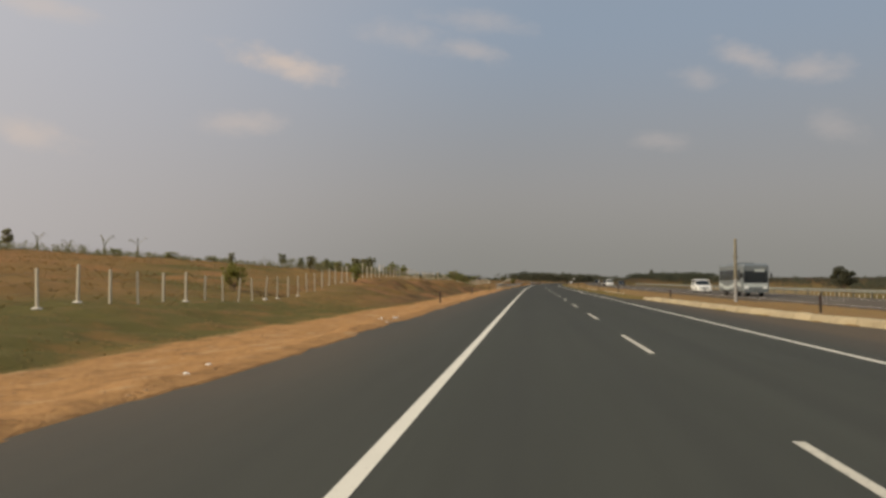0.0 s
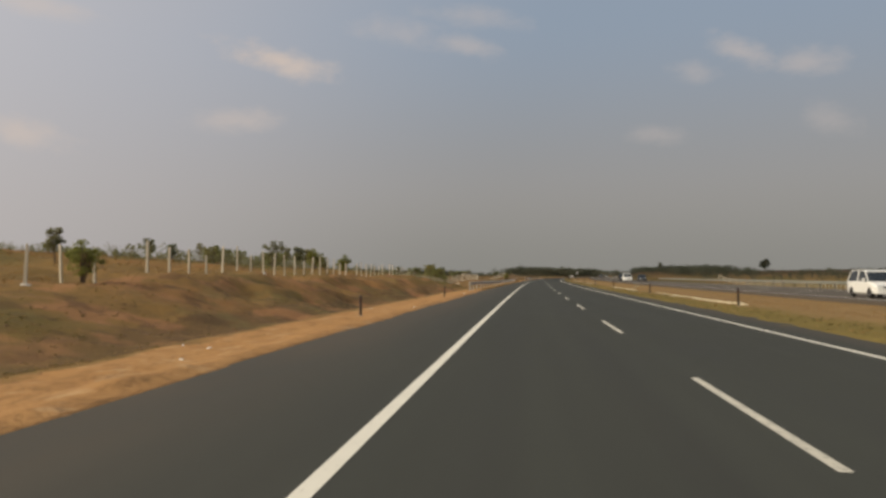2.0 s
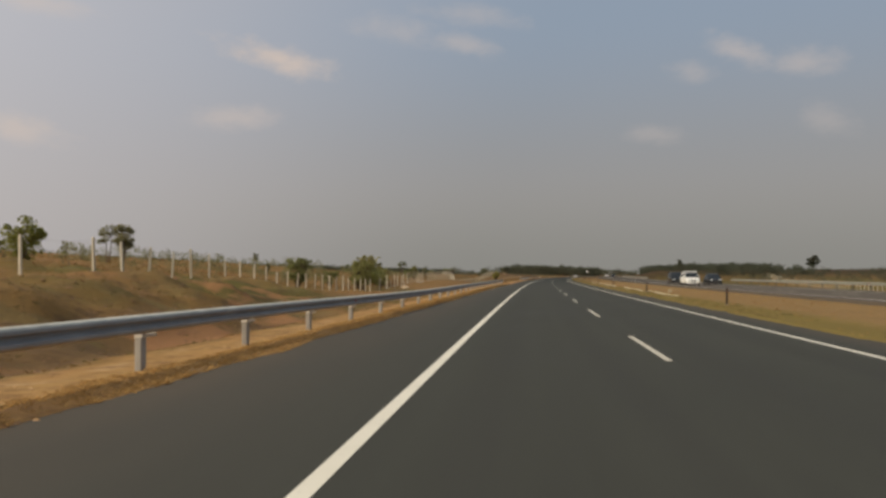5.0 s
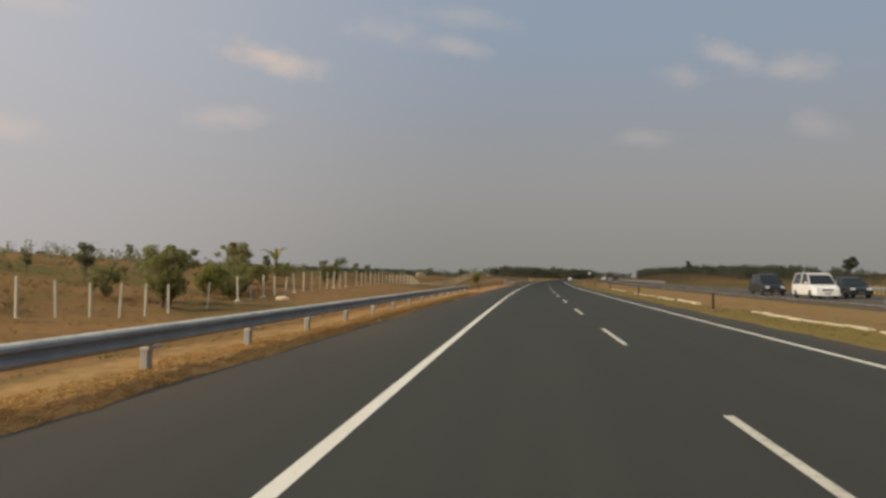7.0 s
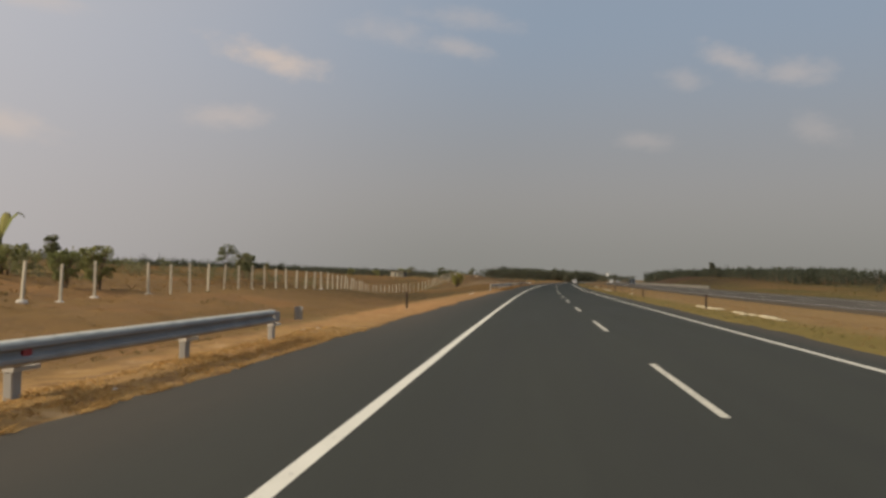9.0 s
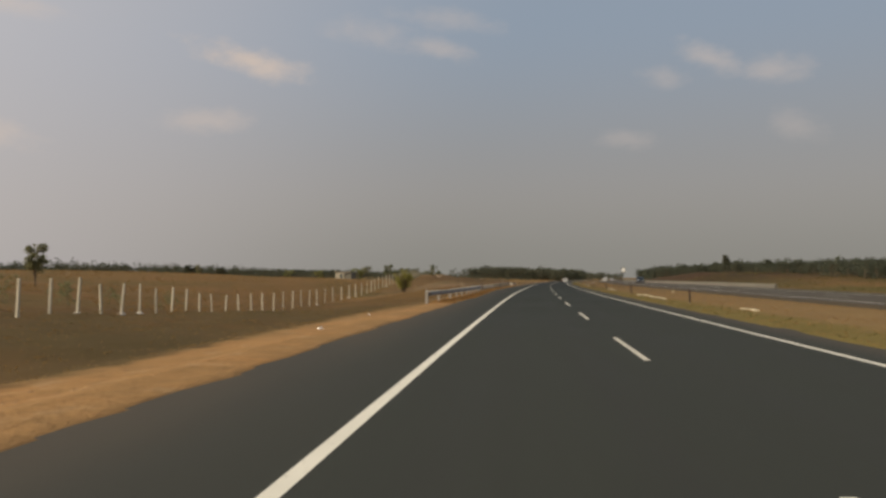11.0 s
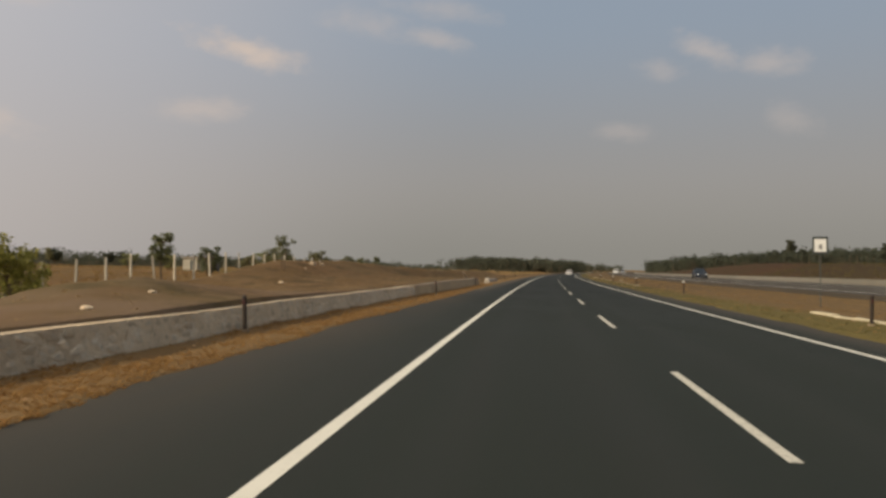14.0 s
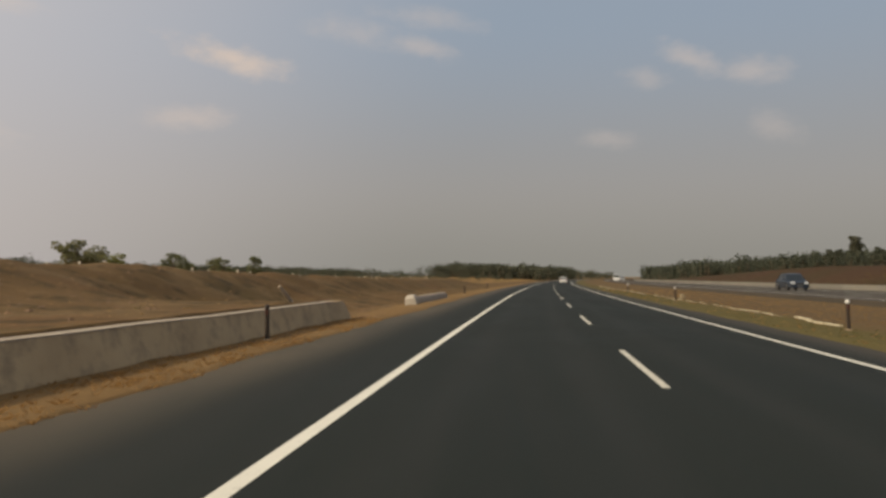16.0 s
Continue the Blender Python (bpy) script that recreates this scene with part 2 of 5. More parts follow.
    low_field = n.math("MULTIPLY", n.math("MULTIPLY", n.span(s, 250, 285, smooth=True), n.span(s, 440, 350, smooth=True)), n.span(uu, -19.0, -22.0, smooth=True))
    field = n.mix(n.math("MULTIPLY", low_field, n.span(uu, -130.0, -30.0, 0.25, 0.72)), field, n.mix(mid, rgb(0.086, 0.052, 0.022), rgb(0.135, 0.080, 0.034)))
    # dug red-brown cutting with a paler spoil heap
    cut = n.math("MULTIPLY", n.math("MULTIPLY", n.span(s, 336, 350, smooth=True), n.span(uu, -21.0, -18.0)), 0.75)
    field = n.mix(cut, field, n.mix(mid, rgb(0.070, 0.043, 0.021), rgb(0.128, 0.080, 0.040)))
    field = n.mix(n.math("MULTIPLY", cut, n.span(n.noise(p, 0.33, 5.0, 0.65), 0.50, 0.60, 0.0, 0.9, smooth=True)), field, n.mix(fine, rgb(0.12, 0.078, 0.038), rgb(0.20, 0.132, 0.066)))
    field = n.mix(n.math("MULTIPLY", cut, n.span(n.noise(p, 0.7, 5.0, 0.65), 0.47, 0.38, 0.0, 0.9, smooth=True)), field, n.mix(fine, rgb(0.036, 0.027, 0.014), rgb(0.065, 0.050, 0.024)))
    heap = n.math("MULTIPLY", n.span(n.math("ABSOLUTE", n.math("SUBTRACT", n.math("ADD", s, wob), 346.0)), 13.0, 7.0, smooth=True), n.span(n.math("ABSOLUTE", n.math("ADD", uu, 7.4)), 6.0, 4.0, smooth=True))
    field = n.mix(n.math("MULTIPLY", heap, n.span(mid, 0.35, 0.62, 0.1, 0.85)), field, n.mix(fine, rgb(0.125, 0.082, 0.050), rgb(0.205, 0.140, 0.092)))
    # bare verge beside the road; the median between the carriageways
    outer = n.add("ShaderNodeAttribute", attribute_name="verge_edge").outputs["Fac"]
    verge = n.span(n.math("SUBTRACT", uu, outer), -0.5, 0.4, smooth=True)
    matted = n.math("MULTIPLY", n.math("MULTIPLY", n.span(s, 112, 124), n.math("MAXIMUM", n.span(s, 240, 228), n.span(s, 296, 304))), n.span(mid, 0.30, 0.60, 0.25, 0.85))
    soil = n.mix(matted, soil, n.mix(fine, rgb(0.23, 0.14, 0.052), rgb(0.41, 0.265, 0.105)))
    clump = n.span(n.noise(p, 1.9, 5.0, 0.65), 0.46, 0.64, 0.0, 0.62, smooth=True)
    pale = n.span(n.noise(p, 1.1, 4.0, 0.6), 0.54, 0.68, 0.0, 0.55, smooth=True)
    soil = n.mix(pale, soil, rgb(0.46, 0.315, 0.175))
    soil = n.mix(n.math("MULTIPLY", clump, n.math("ADD", 0.65, n.math("MULTIPLY", matted, 0.6))), soil, rgb(0.150, 0.082, 0.038))
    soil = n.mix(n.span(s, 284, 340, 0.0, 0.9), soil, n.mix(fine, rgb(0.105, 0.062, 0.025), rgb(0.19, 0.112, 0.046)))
    worn = n.math("MULTIPLY", n.math("MULTIPLY", n.span(s, 244, 262, smooth=True), n.span(mid, 0.3, 0.62)), 0.7)
    soil = n.mix(worn, soil, n.mix(fine, rgb(0.15, 0.095, 0.042), rgb(0.25, 0.16, 0.072)))
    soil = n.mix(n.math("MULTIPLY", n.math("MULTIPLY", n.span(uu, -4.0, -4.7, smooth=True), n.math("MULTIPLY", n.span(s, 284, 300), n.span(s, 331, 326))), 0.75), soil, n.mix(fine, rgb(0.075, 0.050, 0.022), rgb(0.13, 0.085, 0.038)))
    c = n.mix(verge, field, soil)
    tan = n.mix(mid, rgb(0.192, 0.122, 0.052), rgb(0.280, 0.185, 0.082))
    tan = n.mix(n.span(fine, 0.45, 0.75, 0.0, 0.4), tan, rgb(0.17, 0.10, 0.045))
    grassy = n.mix(mid, rgb(0.128, 0.098, 0.030), rgb(0.212, 0.158, 0.050))
    med = n.mix(n.span(uu, 9.8, 11.4, smooth=True), grassy, tan)
    med = n.mix(n.span(s, 240, 400, 0.0, 0.85), med, n.mix(n.span(uu, 9.8, 11.2, smooth=True), n.mix(fine, rgb(0.066, 0.056, 0.022), rgb(0.115, 0.094, 0.038)), n.mix(fine, rgb(0.072, 0.048, 0.025), rgb(0.130, 0.086, 0.044))))
    c = n.mix(n.span(u, 5.0, 6.0), c, med)
    far = n.mix(n.span(big, 0.4, 0.6), straw, green)
    far = n.mix(n.span(n.math("ADD", s, n.math("MULTIPLY", wob, 25.0)), 330, 430), far, n.mix(n.span(big, 0.42, 0.6, 0.05, 0.45), n.mix(mid, rgb(0.040, 0.022, 0.012), rgb(0.070, 0.039, 0.021)), rgb(0.036, 0.034, 0.014)))
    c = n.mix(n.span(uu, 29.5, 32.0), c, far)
    return c, 0.95, (n.math("ADD", fine, mid), 0.06), 0.0, 0.1


M = {
    "asphalt": material("asphalt", asphalt_build),
    "paint": material("road_paint", paint_build),
    "dash": material("worn_road_paint", dash_build),
    "ground": material("dry_ground", ground_build),
}


# ---- the lie of the land ----
def smooth(x, a, b):
    q = np.clip((np.asarray(x, float) - a) / (b - a), 0, 1)
    return q * q * (3 - 2 * q)


def ripple(x, y, seed=0):
    """Value noise of unit cell, 0 to 1."""
    x, y = np.asarray(x, float), np.asarray(y, float)
    i, j = np.floor(x).astype(np.int64), np.floor(y).astype(np.int64)
    a, b = x - i, y - j
    a, b = a * a * (3 - 2 * a), b * b * (3 - 2 * b)

    def cell(p, q):
        h = (p * 374761393 + q * 668265263 + seed * 974711) & 0x7FFFFFFF
        h = ((h ^ (h >> 13)) * 1274126177) & 0x7FFFFFFF
        return ((h ^ (h >> 16)) & 0xFFFF) / 65535.0

    return (cell(i, j) * (1 - a) + cell(i + 1, j) * a) * (1 - b) + (cell(i, j + 1) * (1 - a) + cell(i + 1, j + 1) * a) * b


def rough(x, y, cell, seed=0):
    return (ripple(x / cell, y / cell, seed) + 0.5 * ripple(x * 2 / cell, y * 2 / cell, seed + 1) + 0.25 * ripple(x * 4 / cell, y * 4 / cell, seed + 2)) / 1.75 - 0.5


def steps(s, xs, zs):
    """Smooth curve through a few heights."""
    fine = np.interp(SG, xs, zs)
    k = np.hanning(23)
    return np.interp(s, SG, np.convolve(np.pad(fine, 11, mode="edge"), k / k.sum(), "valid"))


def fence_across(s):
    return -18.0 - 3.4 * smooth(s, 272, 312) + 1.5 * smooth(s, 332, 352)


def fence_ground(s):
    return steps(s, [-200, 0, 30, 38, 45, 56, 63, 68, 84, 103, 146, 160, 172, 190, 196, 204, 212, 222, 232, 262, 276, 288, 298, 305, 311, 326, 333, 346, 352, 358, 364, 370, 384, 402, 460, 540, 800],
                 [0.0, 0.0, 0.15, -0.2, -0.25, 0.0, 0.75, 0.95, 1.45, 1.35, 1.25, 0.75, -0.2, -0.4, -0.85, -0.9, -0.5, -0.15, 0.1, 0.3, 0.1, -0.4, -0.65, -1.0, -1.65, -1.5, -1.55, -0.95, -0.6, -0.1, 0.35, 0.6, 0.8, 0.45, -0.3, -0.5, -0.5])


def verge_edge(s):
    return steps(s, [-200, 26, 42, 112, 135, 222, 235, 325, 336, 398, 410, 500], [-7.8, -7.8, -6.7, -6.7, -5.6, -5.4, -5.8, -5.6, -4.7, -4.7, -5.6, -5.6])


def paved_edge(s):
    """Where the earth begins to lie on the left shoulder."""
    return steps(s, [-200, 110, 150, 215, 265, 326, 336, 344, 352, 366, 396, 500], [-3.15, -3.15, -2.9, -2.7, -2.52, -2.42, -2.9, -3.02, -2.88, -2.66, -2.76, -2.8])


WALL_FROM, WALL_TO = 328.6, 401.0


def wall_shift(s):
    """The wall draws nearer to the road towards its far end."""
    return 0.5 * smooth(s, 358, 386)


def opposite_height(s):
    return 0.22 * smooth(s, 260, 400)


def right_edge(s):
    """The paving widens to the right towards the median crossing."""
    return np.interp(s, [-80, 0, 17, 21, 29, 40, 50, 56], [16.0, 13.2, 11.35, 10.9, 10.25, 9.8, 9.45, 8.35])


def ground_height(s, u):
    s, u = np.broadcast_arrays(np.asarray(s, float), np.asarray(u, float))
    # left of the road
    out, zf, fu = verge_edge(s), fence_ground(s), fence_across(s)
    walled = smooth(s, 327.8, 329.4) * (1 - smooth(s, WALL_TO - 3, WALL_TO + 1))
    ditch = -0.17 * np.clip(-u - 3.65, 0, 0.8) - 0.06 * np.clip(-u - 4.45, 0, np.maximum(0, -out - 4.45)) - 0.35 * smooth(-u, -out, -out + 2.5)
    rise = smooth(-u, -out + 2.0, -fu - 1.5)
    z_open = ditch * (1 - rise) + zf * rise
    z_bank = 0.55 + 0.08 * smooth(s, 360, 386) + (zf - 0.55) * smooth(-u, 5.2, -fu)
    z_bank = z_bank + (0.75 + 0.3 * rough(s, u, 2.4, 135) + 0.14 * rough(s, u, 0.9, 137)) * np.exp(-(((s - 346) / 5.0) ** 2) - ((u + 9.5) / 3.0) ** 2)
    ridge = (1.25 + 0.3 * smooth(s, 384, 402)) * smooth(s, 364, 384) * (1 - smooth(s, 520, 580)) * np.exp(-(((u + 17.2) / np.where(u < -17.2, 1.5, 4.2)) ** 2))
    z_bank, z_open = z_bank + ridge, z_open + ridge
    z_left = z_open * (1 - walled) + np.where(u < -4.95 + wall_shift(s), z_bank, -0.12 * np.clip(-u - 3.65, 0, 2) + (0.13 + 0.08 * rough(s, u, 0.9, 133)) * smooth(-u, 3.85, 4.5)) * walled
    far = np.maximum(0, -u + fu)
    hill = steps(s, [-400, 0, 220, 270, 350, 460, 700, 1200], [6.8, 6.8, 6.5, 5.6, 3.6, 1.9, 1.6, 2.6])
    z_left = np.where(u < fu, zf + (hill - zf) * (1 - (1 - np.clip(far / 110.0, 0, 1)) ** 1.9) + 0.006 * np.maximum(0, far - 110), z_left)
    lumps = (0.10 + 0.34 * smooth(-u, 7.0, 10.0) * (1 + 1.9 * smooth(s, 60, 85) * (1 - smooth(s, 150, 175)))) * (1 - 0.5 * walled)
    bump = rough(s, u, 3.2, 5) * lumps + rough(s, u, 1.1, 9) * (0.06 + 0.5 * lumps * smooth(-u, 7.0, 10.0))
    bump = bump + np.abs(rough(s, u, 2.1, 11)) * 0.45 * smooth(s, 62, 80) * (1 - smooth(s, 150, 172)) * smooth(-u, 7.5, 9.5) * (1 - smooth(-u, 16.0, 17.8))
    z_left = z_left + bump * smooth(-u, 3.5, 4.4) + rough(s, u, 26.0, 21) * 0.9 * smooth(-u, 20, 50)
    fluff = smooth(s, 112, 124) * np.maximum(1 - smooth(s, 228, 240), smooth(s, 296, 304))
    z_left = z_left + fluff * 0.11 * np.maximum(0, rough(s, u, 1.5, 83)) * smooth(-u, 2.9, 3.4) * (1 - smooth(-u, 4.4, 4.8)) * (1 - walled * smooth(-u, 4.0, 4.5))
    ruts = smooth(-u, 3.3, 3.7) * smooth(u, out - 0.8, out + 0.3) * (1 - smooth(s, 110, 125))
    z_left = z_left + ruts * np.maximum(0.008, 0.03 + 0.20 * rough(s, u, 0.9, 91) + 0.12 * rough(s, u * 2.2, 2.2, 93))
    edge = paved_edge(s) + rough(s, u * 0, 3.4, 31) * 0.34 + rough(s, u * 0, 1.6, 35) * 0.16
    z_left = np.where(u > edge, -0.06, z_left + 0.012 + 0.02 * smooth(-u, -edge, -edge + 0.3))
    # median, sagging a little, then the land past the other carriageway
    redge = right_edge(s) + rough(s, u * 0, 2.3, 41) * 0.5
    z_med = -0.14 * smooth(u, 11.5, 14.0) + rough(s, u, 2.0, 45) * 0.12 + rough(s, u, 0.6, 47) * 0.05 + 0.02
    z_med = z_med + 0.18 * smooth(s, 5, 20) * (1 - smooth(s, 42, 52)) * smooth(u, right_edge(s) + 0.3, right_edge(s) + 0.8)
    z_mid = np.where(u < redge, -0.06, z_med)
    zo = opposite_height(s)
    bank = steps(s, [-400, 250, 335, 385, 430, 516, 573, 642, 760, 1200], [-2.0, -2.0, -1.4, 0.9, 2.3, 3.3, 2.6, 1.5, 0.0, 0.0])
    z_right = zo - 0.1 - 0.3 * smooth(u, 30.5, 32.5) + (bank + 0.4 - zo) * smooth(u, 33.0, 50) + 0.008 * np.maximum(0, u - 62) + rough(s, u, 3.0, 51) * 0.25 * smooth(u, 31, 34)
    z_right = z_right + rough(s, u, 30.0, 55) * 1.0 * smooth(u, 60, 90)
    z = np.where(u < 2, z_left, np.where(u < 18.9, z_mid, np.where(u < 29.6, zo - 0.25, z_right)))
    return np.where((u > 17.6) & (u < 18.9), z_mid * 0.4 + (zo - 0.25) * 0.6, z)


def height(s, u):
    return float(ground_height(np.array([s]), np.array([u]))[0])


# ---- building meshes ----
class Shape:
    def __init__(self):
        self.v, self.f = [], []

    def put(self, verts, faces, m=None):
        k = len(self.v)
        self.v += [tuple((m @ Vector(p))) if m else tuple(p) for p in verts]
        self.f += [tuple(k + i for i in f) for f in faces]
        return self

    def box(self, x0, y0, z0, x1, y1, z1, m=None, cut=0.0):
        """Box with its upright edges cut."""
        if cut <= 0:
            ring = [(x0, y0), (x1, y0), (x1, y1), (x0, y1)]
        else:
            ring = [(x0 + cut, y0), (x1 - cut, y0), (x1, y0 + cut), (x1, y1 - cut), (x1 - cut, y1), (x0 + cut, y1), (x0, y1 - cut), (x0, y0 + cut)]
        return self.loft([[(x, y, z0) for x, y in ring], [(x, y, z1) for x, y in ring]], m=m)

    def loft(self, rings, closed=True, caps=True, m=None):
        n = len(rings[0])
        verts = [p for r in rings for p in r]
        faces = []
        for a in range(len(rings) - 1):
            for b in range(n if closed else n - 1):
                c = (b + 1) % n
                faces.append((a * n + b, a * n + c, (a + 1) * n + c, (a + 1) * n + b))
        if caps and closed:
            faces += [tuple(range(n - 1, -1, -1)), tuple((len(rings) - 1) * n + i for i in range(n))]
        return self.put(verts, faces, m)

    def tube(self, points, radii, sides=8, m=None):
        rings = []
        pts = [Vector(p) for p in points]
        for i, p in enumerate(pts):
            d = (pts[min(i + 1, len(pts) - 1)] - pts[max(i - 1, 0)]).normalized()
            a = d.orthogonal().normalized()
            b = d.cross(a)
            rings.append([tuple(p + radii[i] * (math.cos(2 * math.pi * k / sides) * a + math.sin(2 * math.pi * k / sides) * b)) for k in range(sides)])
        return self.loft(rings, m=m)

    def mesh(self, name):
        me = bpy.data.meshes.new(name)
        me.from_pydata(self.v, [], self.f)
        bm = bmesh.new()
        bm.from_mesh(me)
        bmesh.ops.recalc_face_normals(bm, faces=bm.faces)
        bm.to_mesh(me)
        bm.free()
        return me


def part(name, shape, mat, parent=None, label="", m=None):
    me = shape.mesh(name) if isinstance(shape, Shape) else shape
    if not me.materials:
        me.materials.append(mat)
    ob = new(name, me)
    if parent is not None:
        ob.parent = parent
    if m is not None:
        ob.matrix_basis = m
    return tagged(ob, label)


def thing(name, label, category, group="", m=None, kind=""):
    ob = new(name)
    if m is not None:
        ob.matrix_basis = m
    return tagged(ob, label, category, group, kind)


def sheet(name, s_rows, u_cols, z_of, mat, kind="structure", extra=()):
    """A sheet laid in road coordinates."""
    s, u = np.meshgrid(np.asarray(s_rows, float), np.asarray(u_cols, float), indexing="ij")
    z = z_of(s, u)
    verts = road(s, u, z).reshape(-1, 3)
    a, b = s.shape
    idx = np.arange(a * b).reshape(a, b)
    faces = np.stack([idx[:-1, :-1], idx[:-1, 1:], idx[1:, 1:], idx[1:, :-1]], -1).reshape(-1, 4)
    me = bpy.data.meshes.new(name)
    me.from_pydata(verts.tolist(), [], faces.tolist())
    at = me.attributes.new("road_place", "FLOAT_VECTOR", "POINT")
    at.data.foreach_set("vector", np.stack([s, u, z], -1).astype(np.float32).ravel())
    for key, fn in extra:
        at = me.attributes.new(key, "FLOAT", "POINT")
        at.data.foreach_set("value", fn(s, u).astype(np.float32).ravel())
    me.polygons.foreach_set("use_smooth", np.ones(len(me.polygons), bool))
    me.materials.append(mat)
    ob = new(name, me)
    return tagged(ob, kind=kind)


def far_steps(a, b, first, grow):
    out, x, d = [], a, first
    while x < b:
        out.append(x)
        x += d
        d *= grow
    return out + [b]


rows = [-S for S in far_steps(12, 400, 3, 1.25)][::-1] + list(np.arange(-9, 64, 0.3)) + list(np.arange(64, 180, 0.5)) + list(np.arange(180, 470, 0.75)) + far_steps(470, 4000, 1.0, 1.035)
left_cols = [-c for c in far_steps(24, 1800, 1.2, 1.13)][::-1]
cols = left_cols + list(np.arange(-23, -9, 0.6)) + list(np.arange(-9, -4.0, 0.22)) + list(np.arange(-4.0, -1.9, 0.09)) + [0, 6] + list(np.arange(7.8, 19.0, 0.35)) + [20, 25, 29.4] + list(np.arange(29.8, 40, 0.6)) + far_steps(40, 1800, 1.2, 1.13)
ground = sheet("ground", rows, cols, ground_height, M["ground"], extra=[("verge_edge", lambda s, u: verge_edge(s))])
tagged(ground, "dry brown earth and straw-coloured grass beside the road", "ground")


def slab(name, label, left, right, top, s_rows, lanes):
    """A carriageway with thickness, its top in strips across."""
    n = len(lanes)
    s, k = np.meshgrid(np.asarray(s_rows, float), np.arange(n), indexing="ij")
    f = np.asarray(lanes)[k]
    u = left(s) * (1 - f) + right(s) * f
    z = top(s) + np.where((k == 0) | (k == n - 1), -0.3, 0.0)
    verts = road(s, u, z).reshape(-1, 3)
    a, b = s.shape
    idx = np.arange(a * b).reshape(a, b)
    faces = np.stack([idx[:-1, :-1], idx[:-1, 1:], idx[1:, 1:], idx[1:, :-1]], -1).reshape(-1, 4)
    me = bpy.data.meshes.new(name)
    me.from_pydata(verts.tolist(), [], faces.tolist())
    at = me.attributes.new("road_place", "FLOAT_VECTOR", "POINT")
    at.data.foreach_set("vector", np.stack([s, u, z], -1).astype(np.float32).ravel())
    me.materials.append(M["asphalt"])
    return tagged(new(name, me), label, "road", kind="structure")


lane_marks = [0, 0.0005, 0.15, 0.3, 0.45, 0.6, 0.75, 0.9, 0.9995, 1]
road_rows = list(np.arange(-200, 60, 4.0)) + list(np.arange(60, 1500, 5.0))
main_road = slab("road", "dark asphalt carriageway with white lane markings", lambda s: -3.7 + 0 * s, lambda s: right_edge(s) + 0.25, lambda s: 0 * s, road_rows, lane_marks)
other_road = slab("road", "grey asphalt carriageway of the oncoming traffic", lambda s: 18.6 + 0 * s, lambda s: 29.9 + 0 * s, opposite_height, road_rows, lane_marks)


def stripe(s0, s1, u, wide, z, step=4.0):
    s = np.linspace(s0, s1, max(2, int((s1 - s0) / step) + 1))
    sh = Shape()
    l, r = road(s, u - wide / 2, z(s) + 0.004), road(s, u + wide / 2, z(s) + 0.004)
    verts = [tuple(p) for pair in zip(l.tolist(), r.tolist()) for p in pair]
    sh.put(verts, [(2 * i, 2 * i + 1, 2 * i + 3, 2 * i + 2) for i in range(len(s) - 1)])
    return sh


part("edge_line", stripe(-150, 1300, 0.0, 0.152, lambda s: 0 * s), M["paint"], main_road, "long white edge line of worn paint")
part("edge_line", stripe(-150, 1300, 7.15, 0.13, lambda s: 0 * s), M["paint"], main_road, "long white edge line of worn paint")
for k in range(-6, 80):
    part("lane_dash", stripe(13 * k - 4.96, 13 * k, 3.6 - 0.11 * float(smooth(13 * k, 34, 10)), 0.108, lambda s: 0 * s, 2.5), M["dash"], main_road)
part("edge_line", stripe(-150, 1300, 19.9, 0.15, opposite_height), M["paint"], other_road)
part("edge_line", stripe(-150, 1300, 27.1, 0.15, opposite_height), M["paint"], other_road)
for k in range(-6, 60):
    part("lane_dash", stripe(13 * k - 1, 13 * k + 4, 23.5, 0.14, opposite_height, 2.5), M["paint"], other_road)

# ---- more materials ----
def leaf_build(dark, light):
    def build(n):
        r = n.add("ShaderNodeNewGeometry").outputs["Random Per Island"]
        c = n.mix(r, rgb(*dark), rgb(*light))
        tone = n.mix(chance(n), rgb(0.8, 0.85, 0.8), rgb(1.2, 1.1, 1.0))
        return n.mix(1.0, c, tone, "MULTIPLY"), 0.7, None, 0.0
    return build


def concrete_build(base):
    def build(n):
        p = local(n)
        c = n.mix(n.noise(p, 3.0, 4.0), rgb(*[v * 0.8 for v in base]), rgb(*[min(1, v * 1.15) for v in base]))
        c = n.mix(n.span(n.noise(p, 1.1, 5.0, 0.7), 0.52, 0.75, 0.0, 0.6), c, rgb(0.20, 0.15, 0.10))
        return n.mix(1.0, c, n.mix(chance(n), rgb(0.85, 0.85, 0.85), rgb(1.05, 1.05, 1.05)), "MULTIPLY"), 0.85, (n.noise(p, 40.0, 3.0), 0.006), 0.0
    return build


def mortar_build(n):
    p = where(n)
    c = n.mix(n.noise(p, 1.2, 6.0, 0.65), rgb(0.58, 0.43, 0.27), rgb(0.78, 0.61, 0.41))
    c = n.mix(n.span(n.noise(p, 5.0, 5.0, 0.7), 0.5, 0.72, 0.0, 0.5), c, rgb(0.27, 0.225, 0.175))
    c = n.mix(n.span(n.noise(p, 0.4, 4.0), 0.5, 0.7, 0.0, 0.45), c, rgb(0.29, 0.205, 0.13))
    c = n.mix(n.span(n.noise(p, 2.3, 5.0, 0.7), 0.55, 0.70, 0.0, 0.8), c, rgb(0.80, 0.72, 0.58))
    c = n.mix(n.span(n.noise(p, 3.4, 5.0, 0.7), 0.40, 0.30, 0.0, 0.8), c, rgb(0.20, 0.165, 0.125))
    return c, 0.92, (n.noise(p, 9.0, 6.0, 0.72), 0.07), 0.0


